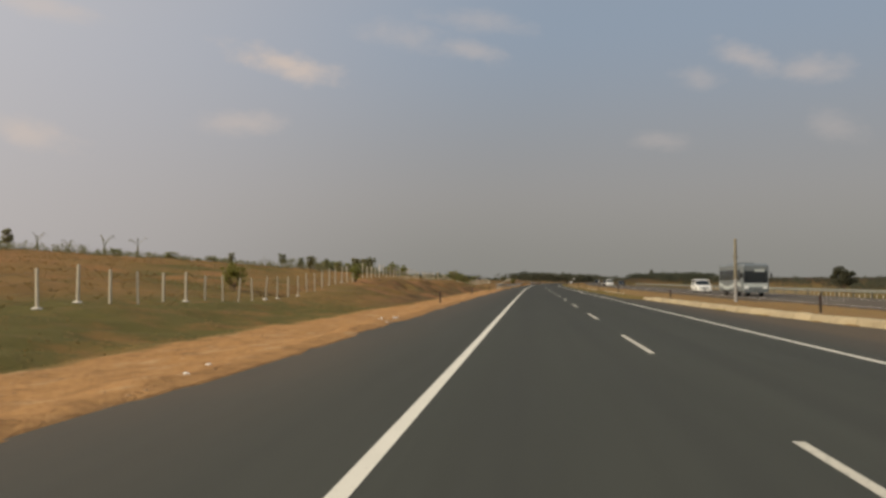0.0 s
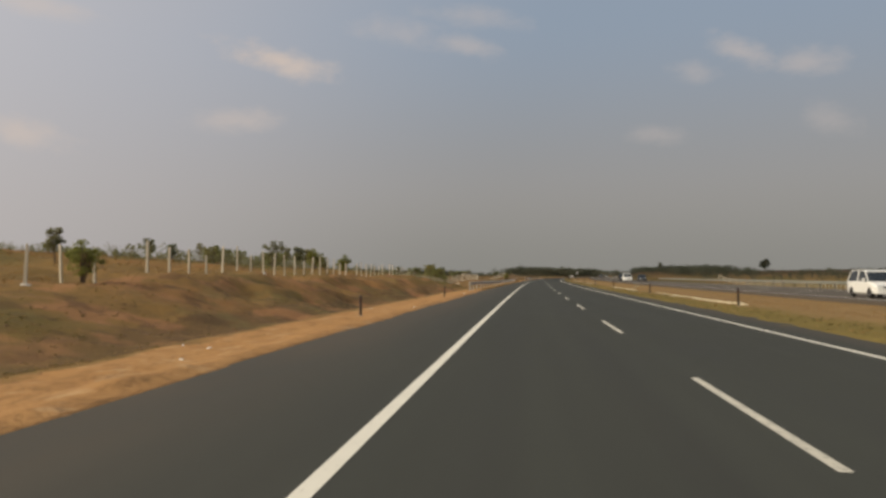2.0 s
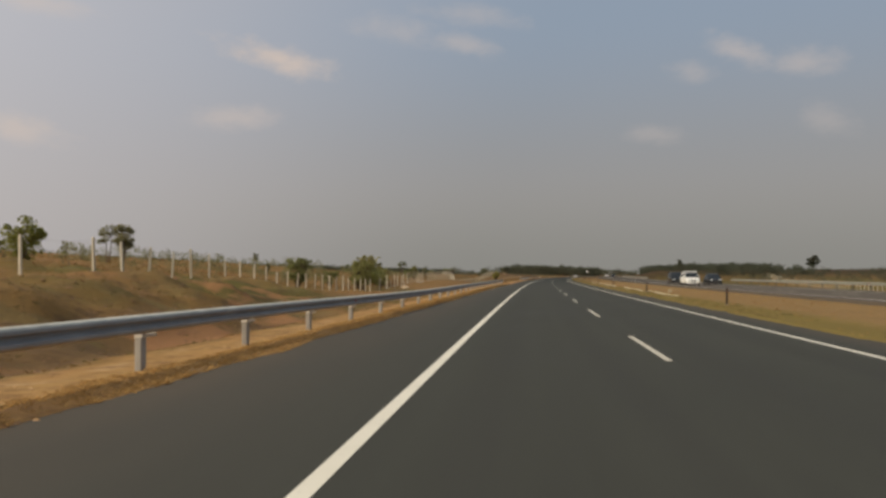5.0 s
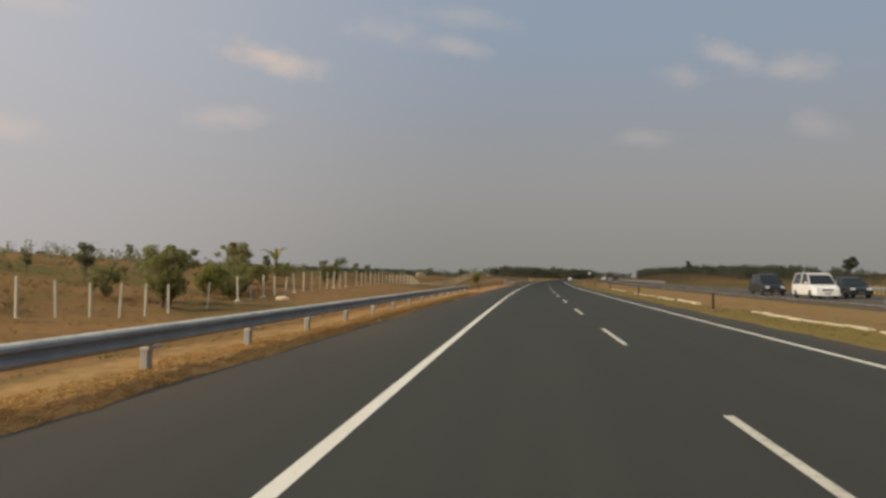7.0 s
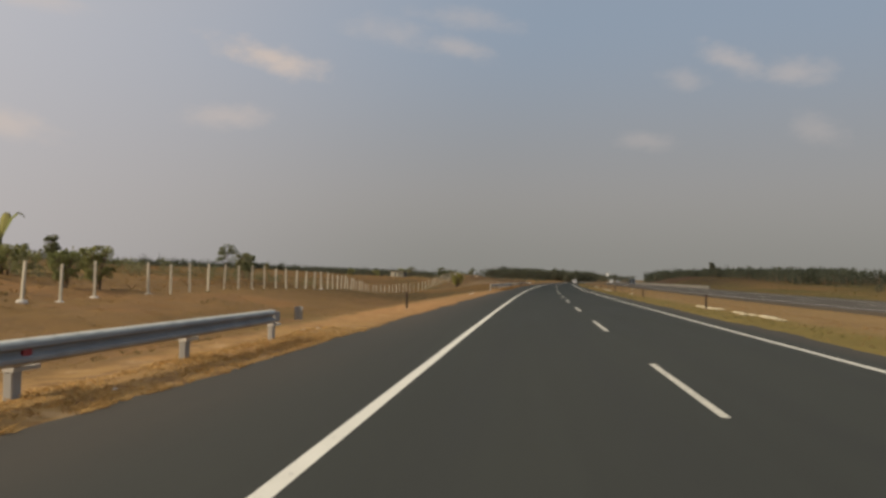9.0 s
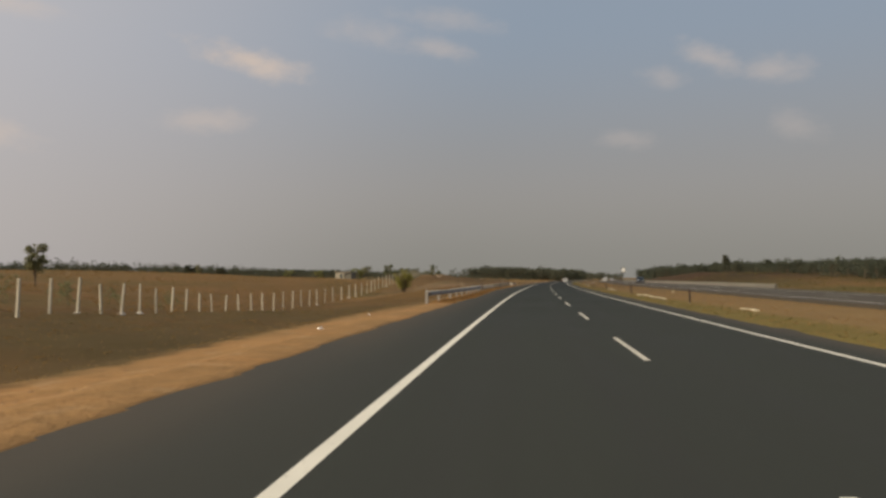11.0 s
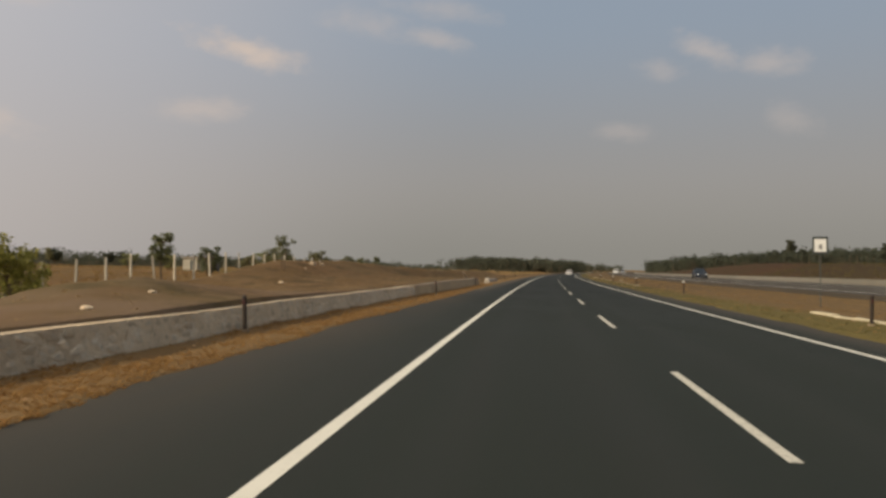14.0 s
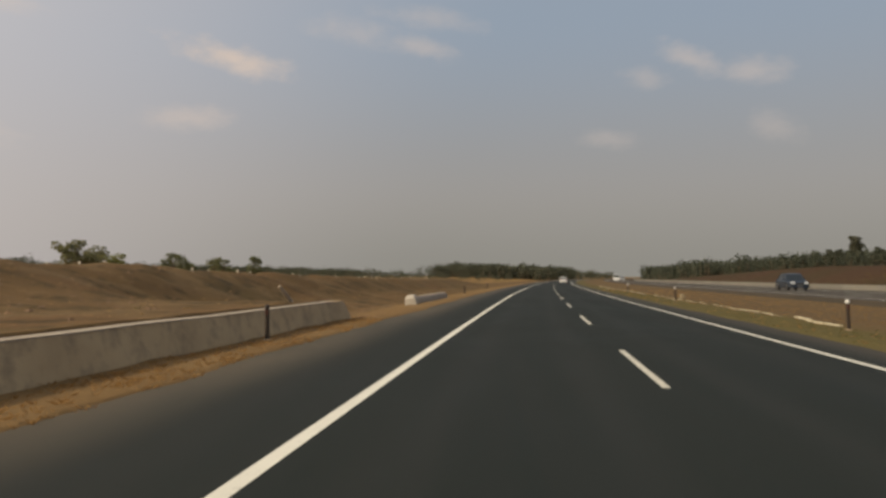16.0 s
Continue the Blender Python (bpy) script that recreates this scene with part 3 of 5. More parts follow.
def rubble_build(n):
    p = where(n)
    c = n.mix(chance(n), rgb(0.46, 0.34, 0.215), rgb(0.80, 0.63, 0.43))
    c = n.mix(n.span(n.noise(p, 6.0, 5.0, 0.7), 0.42, 0.66, 0.0, 0.7), c, rgb(0.43, 0.375, 0.295))
    return c, 0.9, (n.noise(p, 18.0, 5.0, 0.7), 0.03), 0.0


def plaster_build(n):
    p = where(n)
    c = n.mix(n.noise(p, 0.9, 6.0, 0.6), rgb(0.40, 0.275, 0.15), rgb(0.57, 0.415, 0.24))
    c = n.mix(n.span(n.noise(p, 2.2, 5.0, 0.7), 0.48, 0.68, 0.0, 0.6), c, rgb(0.20, 0.15, 0.10))
    c = n.mix(n.span(n.noise(p, 0.5, 4.0, 0.6), 0.45, 0.65, 0.0, 0.5), c, rgb(0.30, 0.21, 0.125))
    return c, 0.92, (n.noise(p, 20.0, 5.0, 0.7), 0.012), 0.0


M.update({
    "post": material("painted_concrete", concrete_build((0.53, 0.475, 0.375))),
    "rail_post": material("rail_post_concrete", concrete_build((0.36, 0.34, 0.31))),
    "footing": material("footing_concrete", concrete_build((0.60, 0.56, 0.50))),
    "parapet": material("parapet_concrete", concrete_build((0.15, 0.14, 0.118))),
    "drain": material("drain_concrete", concrete_build((0.56, 0.49, 0.34))),
    "kerb": material("kerb_concrete", concrete_build((0.36, 0.295, 0.185))),
    "wall": material("wall_mortar", mortar_build),
    "rubble": material("rubble_stone", rubble_build),
    "smooth_wall": material("cement_plaster", plaster_build),
    "cap": material("wall_cap", concrete_build((0.36, 0.295, 0.225))),
    "white_block": material("whitewashed_block", concrete_build((0.46, 0.41, 0.34))),
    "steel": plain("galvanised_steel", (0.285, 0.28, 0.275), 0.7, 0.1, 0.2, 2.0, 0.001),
    # same steel as the beam, made paler to paint the sun on its top edge
    "lit_rim_steel": plain("rim_with_painted_sunlight", (0.52, 0.515, 0.46), 0.8, 0.0, 0.24, 3.0, 0.001),
    "far_rail": plain("weathered_rail", (0.22, 0.225, 0.20), 0.75, 0.0, 0.2, 2.0),
    "far_rail_post": plain("weathered_rail_post", (0.085, 0.08, 0.062), 0.8),
    "wire": plain("fence_wire", (0.30, 0.29, 0.27), 0.5, 0.8),
    "dark_post": plain("delineator_plastic", (0.032, 0.022, 0.016), 0.5, 0.0, 0.2, 8.0),
    "reflector": plain("dark_reflector", (0.055, 0.018, 0.014), 0.35),
    "red_reflector": plain("red_reflector", (0.32, 0.035, 0.04), 0.35),
    "white_plastic": plain("white_plastic", (0.75, 0.74, 0.71), 0.45),
    "bark": plain("bark", (0.12, 0.085, 0.055), 0.9, 0.0, 0.25, 9.0, 0.02),
    "leaf": material("foliage", leaf_build((0.185, 0.196, 0.076), (0.305, 0.303, 0.130)), 0.65),
    "leaf_dark": material("dark_foliage", leaf_build((0.110, 0.118, 0.062), (0.185, 0.188, 0.098)), 0.5),
    "leaf_bright": material("bright_foliage", leaf_build((0.18, 0.19, 0.048), (0.30, 0.295, 0.088)), 0.6),
    # this and the wood foliage: greens greyed to paint in the distance haze
    "leaf_hazed": material("haze_greyed_foliage", leaf_build((0.145, 0.150, 0.078), (0.25, 0.245, 0.135)), 0.55),
    "wood_leaf": material("wood_foliage", leaf_build((0.056, 0.061, 0.041), (0.086, 0.091, 0.060)), 0.3),
    "bright_straw": material("bright_dry_grass", leaf_build((0.38, 0.25, 0.105), (0.66, 0.46, 0.21)), 0.6),
    "straw": material("dry_grass", leaf_build((0.24, 0.150, 0.06), (0.40, 0.265, 0.115)), 0.55),
    "greens": material("weeds", leaf_build((0.125, 0.110, 0.040), (0.205, 0.170, 0.066)), 0.5),
})

# ---- fence of concrete posts ----
fence = thing("fence", "long field fence of whitewashed concrete posts and wire", "fence")
post_shape = Shape().loft([[(x * w, y * w, z) for x, y in ((-1, -1), (1, -1), (1, 1), (-1, 1))] for z, w in ((-0.3, 0.054), (1.60, 0.047), (1.65, 0.034))])
post_mesh = post_shape.mesh("post")
post_mesh.materials.append(M["post"])
foot_mesh = Shape().loft([[(math.cos(a) * r, math.sin(a) * r, z) for a in [k * math.pi / 4 for k in range(8)]] for z, r in ((-0.2, 0.26), (0.04, 0.22), (0.1, 0.12))]).mesh("footing")
foot_mesh.materials.append(M["footing"])
wires = {k: [] for k in (0.35, 0.72, 1.1, 1.48)}
lean = random.Random(4)
FALLEN = (22, 41, 49, 74, 76, 90)  # posts that are gone
for k in range(-16, 204):
    # posts stand about 2.45 m apart, a little closer or wider from stretch to stretch
    s = float(np.interp(k, [-16, 0, 14, 28, 40, 63, 73, 89, 99, 118, 126, 131, 137, 204], [-20.0, 21.1, 57.1, 90.5, 120.3, 176.2, 201.0, 240.2, 263.7, 310.5, 331.8, 344.3, 358.5, 522.0])) + lean.uniform(-0.06, 0.06)
    u = float(fence_across(s))
    z = height(s, u) + lean.uniform(-0.06, 0.06)
    if k not in FALLEN:
        m = spot(s, u, z - (0.6 if k == 78 else 0.0)) @ Euler((lean.gauss(0, 0.025), lean.gauss(0, 0.035), lean.uniform(-0.3, 0.3))).to_matrix().to_4x4()
        part("post", post_mesh, None, fence, m=m)
        if lean.random() < 0.3:
            part("footing", foot_mesh, None, fence, m=spot(s, u, height(s, u) - 0.02))
    for w in wires:
        wires[w].append(road(s, u + 0.06, z + w).tolist())
for w, pts in wires.items():
    part("wire", Shape().tube(pts, [0.004] * len(pts), 3), M["wire"], fence)


# ---- guard rails ----
def guard_rail(name, s0, s1, across, label, first_post, flip=1.0, rim="lit_rim_steel", gap=4.0, beam="steel", pad="footing", upright="rail_post"):
    rail = thing(name, label, "guard rail", "guard rails")
    prof = [(0.0, 0.41), (0.035, 0.425), (0.075, 0.455), (0.075, 0.495), (0.01, 0.535), (0.01, 0.565), (0.075, 0.605), (0.075, 0.638), (0.045, 0.662), (0.0, 0.672)]
    ss = np.arange(s0, s1 + 0.01, 2.0)
    rings = []
    for s in ss:
        u = float(across(s))
        z = ground_base(s, u)
        ring = [(u + flip * d, z + h) for d, h in prof] + [(u + flip * (d - 0.006), z + h) for d, h in prof[::-1]]
        rings.append([tuple(road(s, uu, zz)) for uu, zz in ring])
    part("beam", Shape().loft(rings), M[beam], rail, "dull grey corrugated steel beam")
    # separate rim strip; by default its colour carries the bright sunlit edge
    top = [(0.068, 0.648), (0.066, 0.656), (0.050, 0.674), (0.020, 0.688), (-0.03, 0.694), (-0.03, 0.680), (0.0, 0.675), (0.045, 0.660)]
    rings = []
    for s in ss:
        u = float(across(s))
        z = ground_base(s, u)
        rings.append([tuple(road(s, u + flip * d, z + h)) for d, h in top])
    part("top_rim", Shape().loft(rings), M[rim], rail, "upper rim of the beam")
    post = Shape().box(-0.055, -0.08, -0.4, 0.055, 0.08, 0.60, cut=0.012).mesh("post")
    post.materials.append(M[upright])
    block = Shape().box(-0.05, -0.1, 0.44, 0.05, 0.17, 0.64, cut=0.01).mesh("spacer")
    block.materials.append(M["steel"])
    eye = Shape().box(-0.014, -0.07, 0.49, 0.014, 0.07, 0.61).mesh("reflector")
    eye.materials.append(M["red_reflector"])
    arm = Shape().box(-0.06, -0.09, 0.345, 0.075, 0.36, 0.392, cut=0.006).mesh("bracket")
    arm.materials.append(M[pad])
    s, k = first_post, 0
    while s < s1 - 0.3:
        if s > s0:
            u = float(across(s))
            m = spot(s, u - flip * 0.12, ground_base(s, u))
            part("post", post, None, rail, m=m)
            part("spacer", block, None, rail, m=spot(s, u - flip * 0.05, ground_base(s, u)))
            part("bracket", arm, None, rail, m=m)
            if k % 4 == 1:
                part("reflector", eye, None, rail, m=spot(s, u + flip * 0.03, ground_base(s, u)))
        s, k = s + gap, k + 1
    for at in (s0, s1):
        u = float(across(at))
        if at == s0:
            part("end_post", Shape().loft([[(w * x, w * y, z) for x, y in ((-0.075, -0.075), (0.075, -0.075), (0.075, 0.075), (-0.075, 0.075))] for z, w in ((-0.4, 1.0), (0.68, 1.0), (0.74, 0.85), (0.77, 0.5))]), M["rail_post"], rail, "pale concrete end post", m=spot(at - 0.12, u - flip * 0.06, ground_base(at, u)))
        end = Shape().loft([[(flip * (0.04 + 0.09 * math.cos(a)), 0.14 * math.sin(a), z) for a in [math.pi * q / 6 for q in range(7)]] for z in (0.40, 0.70)], closed=False, caps=False)
        part("end_piece", end, M["steel"], rail, m=spot(at, u, ground_base(at, u)))
    return rail


def ground_base(s, u):
    return float(opposite_height(s)) if u > 15 else -0.04 + 0.14 * float(1 - smooth(s, 115, 155))


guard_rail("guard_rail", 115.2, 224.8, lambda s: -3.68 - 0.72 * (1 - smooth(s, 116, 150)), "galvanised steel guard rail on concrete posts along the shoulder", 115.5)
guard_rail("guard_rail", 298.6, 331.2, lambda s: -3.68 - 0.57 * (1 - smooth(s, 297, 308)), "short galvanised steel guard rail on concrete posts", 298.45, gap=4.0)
guard_rail("guard_rail", -60, 236, lambda s: 31.0 + 0 * s, "weathered steel guard rail beside the oncoming lanes", -59.0, flip=-1.0, rim="far_rail", beam="far_rail", pad="far_rail_post", upright="far_rail_post")

# ---- low masonry wall at the cutting ----
def wall_top(s):
    return 0.53 + 0.08 * smooth(s, 360, 386) + 0.05 * rough(np.array([s]), np.array([0.0]), 6.0, 73)[0] - 0.10 * math.exp(-((s - 334.6) / 0.75) ** 2) - 0.75 * (1 - smooth(s, WALL_FROM, WALL_FROM + 1.4)) - 0.5 * smooth(s, WALL_TO - 1.2, WALL_TO)


def wall_body(s0, s1, step, relief):
    rings = []
    levels = np.linspace(0, 1, 8)
    for s in np.arange(s0, s1 + 0.01, step):
        top = wall_top(s)
        zz = -0.8 + (top + 0.8) * levels
        face = -4.42 + wall_shift(s) - 0.36 * levels + rough(np.full(8, s), zz * 1.3, 0.34, 75) * relief + rough(np.full(8, s), zz, 1.3, 77) * 0.05
        rings.append([tuple(road(s, u, z)) for u, z in zip(face, zz)] + [tuple(road(s, wall_shift(s) - 5.2, top + 0.01)), tuple(road(s, wall_shift(s) - 5.24, -0.9))])
    return Shape().loft(rings)


wall = thing("retaining_wall", "low grey retaining wall of mortared rubble and smooth cement", "wall")
RUBBLE_TO = 366.5
part("rubble_section", wall_body(WALL_FROM, RUBBLE_TO, 0.14, 0.09), M["wall"], wall, "rough mortar between rubble stones")
part("plastered_section", wall_body(RUBBLE_TO + 0.02, WALL_TO, 0.3, 0.012), M["smooth_wall"], wall, "stained smoother cement-plastered length")
rings = [[tuple(road(s, u + wall_shift(s), wall_top(s) + z)) for u, z in ((-4.77, -0.005), (-4.77, 0.018), (-5.16, 0.022), (-5.17, -0.01))] for s in np.arange(RUBBLE_TO + 0.3, WALL_TO - 2, 1.0)]
part("coping", Shape().loft(rings), M["cap"], wall, "thin pale cement coping")

next_wall = thing("retaining_wall", "second low grey retaining wall with a whitewashed end", "wall")
def rugged(s, k):
    return 0.05 * rough(np.array([s]), np.array([k * 0.7]), 0.9, 79)[0]


rings = [[tuple(road(s, u + rugged(s, k), z + rugged(s, k + 9))) for k, (u, z) in enumerate(((-4.55, -0.4), (-4.62, 0.1), (-4.68, 0.24), (-4.75, 0.29), (-5.0, 0.30), (-5.05, -0.4)))] for s in np.arange(417.0, 432, 0.8)]
part("body", Shape().loft(rings), M["cap"], next_wall)
rings = [[tuple(road(s, u + rugged(s, k), z * q + rugged(s, k + 5))) for k, (u, z) in enumerate(((-4.42, -0.4), (-4.46, 0.2), (-4.52, 0.42), (-4.62, 0.50), (-4.92, 0.48), (-5.04, 0.38), (-5.06, -0.4)))] for s, q in ((416.2, 0.45), (416.35, 0.75), (416.6, 0.9), (416.9, 0.72), (417.05, 0.6))]
part("end_block", Shape().loft(rings), M["white_block"], next_wall, "rough whitewashed end block")

# ---- kerb wall round the crossing in the median ----
kerb = thing("kerb_wall", "low earth-stained broken kerb wall round the median crossing", "kerb")
rk = random.Random(8)
s = 53.0
while s > -40:
    rings = []
    for q in np.linspace(s, s - 1.47, 6):
        u = float(right_edge(min(q, 50.0))) + 0.15 + 0.12 * float(rough(np.array([q]), np.array([0.0]), 1.1, 121)[0])
        e = 0.03 + 0.08 * float(rough(np.array([q]), np.array([5.0]), 0.8, 123)[0]) - 0.10 * float(smooth(q, 47, 53))
        f = 0.10 * float(rough(np.array([q]), np.array([9.0]), 0.7, 125)[0])
        rings.append([tuple(road(q, u + a, b)) for a, b in ((-0.08 + f, -0.15), (-0.02 + f, 0.06), (0.04, 0.15 + e), (0.10, 0.21 + e), (0.26, 0.22 + e), (0.34, 0.17 + e), (0.38, -0.15))])
    part("block", Shape().loft(rings), M["kerb"], kerb)
    s -= 1.5

# ---- broken white drain edge in the median ----
drain = thing("drain_edge", "broken line of pale concrete drain edging in the median grass", "drain")
rk = random.Random(12)
for a, b, across, thin in ((77, 102, 10.95, 1.0), (111, 130, 10.7, 1.0), (163, 192, 10.5, 0.8), (203, 228, 10.45, 1.1), (237, 253, 10.55, 0.9), (288.5, 290.5, 11.0, 0.8), (306, 321, 10.4, 0.9), (343, 354, 10.65, 0.9), (397.5, 403, 10.45, 0.55), (404, 444, 10.6, 0.3), (444, 497, 10.7, 0.42)):
    s = a
    while s < b:
        n = rk.uniform(0.7, 1.7)
        if rk.random() < 0.9:
            u, w, tall = across + rk.gauss(0, 0.05), thin * rk.uniform(0.09, 0.19), thin * rk.uniform(0.03, 0.08)
            blk = Shape().loft([[(-w * q, y, -0.1), (-w * 0.9 * q, y, tall * 0.9 * q), (-w * 0.5, y, tall * q), (w * 0.6, y, tall * 0.95), (w, y, -0.1)] for y, q in ((-n / 2, rk.uniform(0.6, 1.0)), (-n / 6, 1.0), (n / 5, rk.uniform(0.8, 1.15)), (n / 2, rk.uniform(0.6, 1.0)))])
            part("slab", blk, M["drain"], drain, m=spot(s, u, height(s, u), rk.gauss(0, 2.5)))
        s += n + (0.03 if rk.random() < 0.8 else rk.uniform(0.3, 1.0))


# ---- delineator posts ----
M["dug_foot"] = material("dusty_foot_concrete", concrete_build((0.27, 0.20, 0.125)))


def delineator(label, capped=False):
    d = thing("delineator_post", label, "road marker", "delineator posts")
    ring = lambda w, t, z: [(math.cos(a) * w, math.sin(a) * t, z) for a in [k * math.pi / 5 for k in range(10)]]
    part("post", Shape().loft([ring(0.05, 0.035, -0.2), ring(0.05, 0.035, 0.72), ring(0.045, 0.03, 0.75), ring(0.02, 0.014, 0.77)]), M["dark_post"], d)
    part("reflector", Shape().box(-0.035, -0.043, 0.56, 0.035, -0.034, 0.66, cut=0.002), M["reflector"], d, "small red reflector")
    if capped:
        part("cap", Shape().loft([ring(0.054, 0.039, 0.70), ring(0.054, 0.039, 0.765), ring(0.03, 0.02, 0.79)]), M["white_plastic"], d, "white plastic cap")
    part("foot", Shape().loft([ring(0.12, 0.1, -0.1), ring(0.1, 0.085, 0.03), ring(0.06, 0.05, 0.045)]), M["dug_foot"], d, "dusty concrete foot")
    return d


first = delineator("dark brown roadside delineator post in a small concrete foot")
second = delineator("dark delineator post with a white cap in the median", True)
places = [(40.9, -4.5), (68.8, -4.7), (94.1, -4.5), (242.0, -4.1), (342.7, -4.3), (368.7, -3.8), (391.0, -3.65), (440.0, -4.2), (465.0, -4.2)]
places += [(24.5, 12.4), (44.5, 10.2), (75.2, 10.2), (99.8, 10.2), (124.0, 10.0), (147.5, 9.9), (170.8, 9.7), (195.7, 9.6), (222.0, 9.9), (247.8, 10.1), (272.0, 10.1), (296.7, 10.0), (322.0, 10.0), (347.5, 10.0)]
capped = [(373.5, 10.1), (396.1, 10.0), (421.0, 10.0), (446.0, 10.0)]
for kind, spots in ((first, places), (second, capped)):
    for n, (s, u) in enumerate(spots):
        m = spot(s, u, height(s, u), random.uniform(-8, 8)) @ Euler((random.gauss(0, 0.02), random.gauss(0, 0.03), 0)).to_matrix().to_4x4()
        if n:
            copy_thing(kind, m)
        else:
            kind.matrix_basis = m


# ---- trees ----
def leaf_cloud(rng, clumps, per, size, spread):
    """Small leaf faces round clump centres: verts and faces."""
    c = np.repeat(np.array([k[:3] for k in clumps]), per, 0)
    r = np.repeat(np.array([k[3] for k in clumps]), per)
    d = rng.normal(size=(len(c), 3))
    d /= np.linalg.norm(d, axis=1, keepdims=True)
    p = c + d * (r * rng.uniform(0.35, 1.0, len(c)) ** 0.6)[:, None] * np.array([1, 1, spread])
    a = rng.normal(size=(len(c), 3))
    a /= np.linalg.norm(a, axis=1, keepdims=True)
    b = np.cross(a, rng.normal(size=(len(c), 3)))
    b /= np.linalg.norm(b, axis=1, keepdims=True)
    z = (size * rng.uniform(0.6, 1.4, len(c)))[:, None]
    quad = np.stack([p - a * z, p + b * z * 0.45, p + a * z, p - b * z * 0.45], 1)
    return quad.reshape(-1, 3), np.arange(len(c) * 4).reshape(-1, 4)


def raw(name, verts, faces, mat):
    me = bpy.data.meshes.new(name)
    me.from_pydata(np.asarray(verts).tolist(), [], np.asarray(faces).tolist())
    me.materials.append(mat)
    return me


def tree_kind(seed, label, stems, bole, clumps, wide, leaf, mat, low=0.3, per=60, name="tree", category="tree"):
    """A tree one metre high, to be scaled: bent stems with limbs and a crown of leaf clumps."""
    rng = np.random.default_rng(seed)
    rnd = random.Random(seed)
    t = thing(name, label, category)
    wood = Shape()
    balls = []
    for k in range(stems):
        a = rnd.uniform(0, 6.3)
        off = 0.03 * stems
        base = Vector((math.cos(a) * off * 0.4, math.sin(a) * off * 0.4, -0.06))
        top = Vector((math.cos(a) * off * 2.2 + rnd.gauss(0, 0.03), math.sin(a) * off * 2.2 + rnd.gauss(0, 0.03), rnd.uniform(0.7, 0.85)))
        mid = base.lerp(top, 0.5) + Vector((rnd.gauss(0, 0.03), rnd.gauss(0, 0.03), 0))
        wood.tube([base, base.lerp(mid, 0.5), mid, mid.lerp(top, 0.5), top], [bole, bole * 0.85, bole * 0.65, bole * 0.4, bole * 0.15], 7)
        for j in range(max(2, clumps // stems)):
            h = rnd.uniform(low, 0.92)
            start = base.lerp(mid, h * 1.4) if h < 0.45 else mid.lerp(top, min(1, (h - 0.4) * 1.6))
            b = rnd.uniform(0, 6.3)
            shape = math.sin(math.pi * min(1, max(0.08, (h - low) / (1.02 - low)) ** 0.75)) * 0.8 + 0.2
            reach = wide * shape * rnd.uniform(0.45, 1.0)
            tip = Vector((start.x + math.cos(b) * reach, start.y + math.sin(b) * reach, min(0.95, h + rnd.uniform(0.0, 0.1))))
            wood.tube([start, start.lerp(tip, 0.5) + Vector((0, 0, 0.03)), tip], [bole * 0.35, bole * 0.22, bole * 0.08], 5)
            balls.append((tip.x, tip.y, tip.z, rnd.uniform(0.07, 0.16) * (0.6 + wide)))
    part("trunk", wood, M["bark"], t)
    v, f = leaf_cloud(rng, balls, int(per * 2.2), leaf * 0.74, 0.8)
    v[:, 2] = np.minimum(v[:, 2], 1.0 + 0.02 * rng.random(len(v)))
    part("crown", raw("crown", v, f, mat), mat, t)
    return t


def banana_kind(seed, label, leaves=6, broad=1.0, mat="leaf"):
    """A banana plant with a few long arching leaves."""
    rnd = random.Random(seed)
    t = thing("banana_plant", label, "plant")
    part("stem", Shape().tube([(0, 0, -0.05), (0.01, 0, 0.3), (0, 0.01, 0.55)], [0.05, 0.042, 0.03], 8), M["greens"], t)
    for k in range(leaves):
        a = k * 2.4 + rnd.uniform(-0.3, 0.3)
        lift, far = rnd.uniform(0.34, 0.50), rnd.uniform(0.34, 0.56)
        pts = [(far * q, 0.5 + lift * math.sin(q * 2.1)) for q in (0, 0.2, 0.45, 0.7, 0.9, 1.0)]
        wid = (0.01, 0.04, 0.058, 0.052, 0.03, 0.005)
        sh = Shape()
        vs = []
        for (r, z), w in zip(pts, [broad * q for q in wid]):
            for e, drop in ((-w, -0.02), (0, 0), (w, -0.02)):
                vs.append((math.cos(a) * r - math.sin(a) * e, math.sin(a) * r + math.cos(a) * e, z + drop))
        fs = [(3 * i + j, 3 * i + j + 1, 3 * i + j + 4, 3 * i + j + 3) for i in range(5) for j in range(2)]
        part("leaf", sh.put(vs, fs), M[mat], t)
    return t


def plant_out(kind, places, turn=random.Random(3)):
    """Copies of a one-metre kind at (s, u, height of the top)."""
    for n, (s, u, top) in enumerate(places):
        z = height(s, u)
        m = spot(s, u, z - 0.03, turn.uniform(0, 360), max(0.8, top - z))
        if n:
            c = copy_thing(kind, Matrix.LocRotScale(m.translation, m.to_quaternion(), None))
            c.scale = m.to_scale()
        else:
            kind.matrix_basis = m


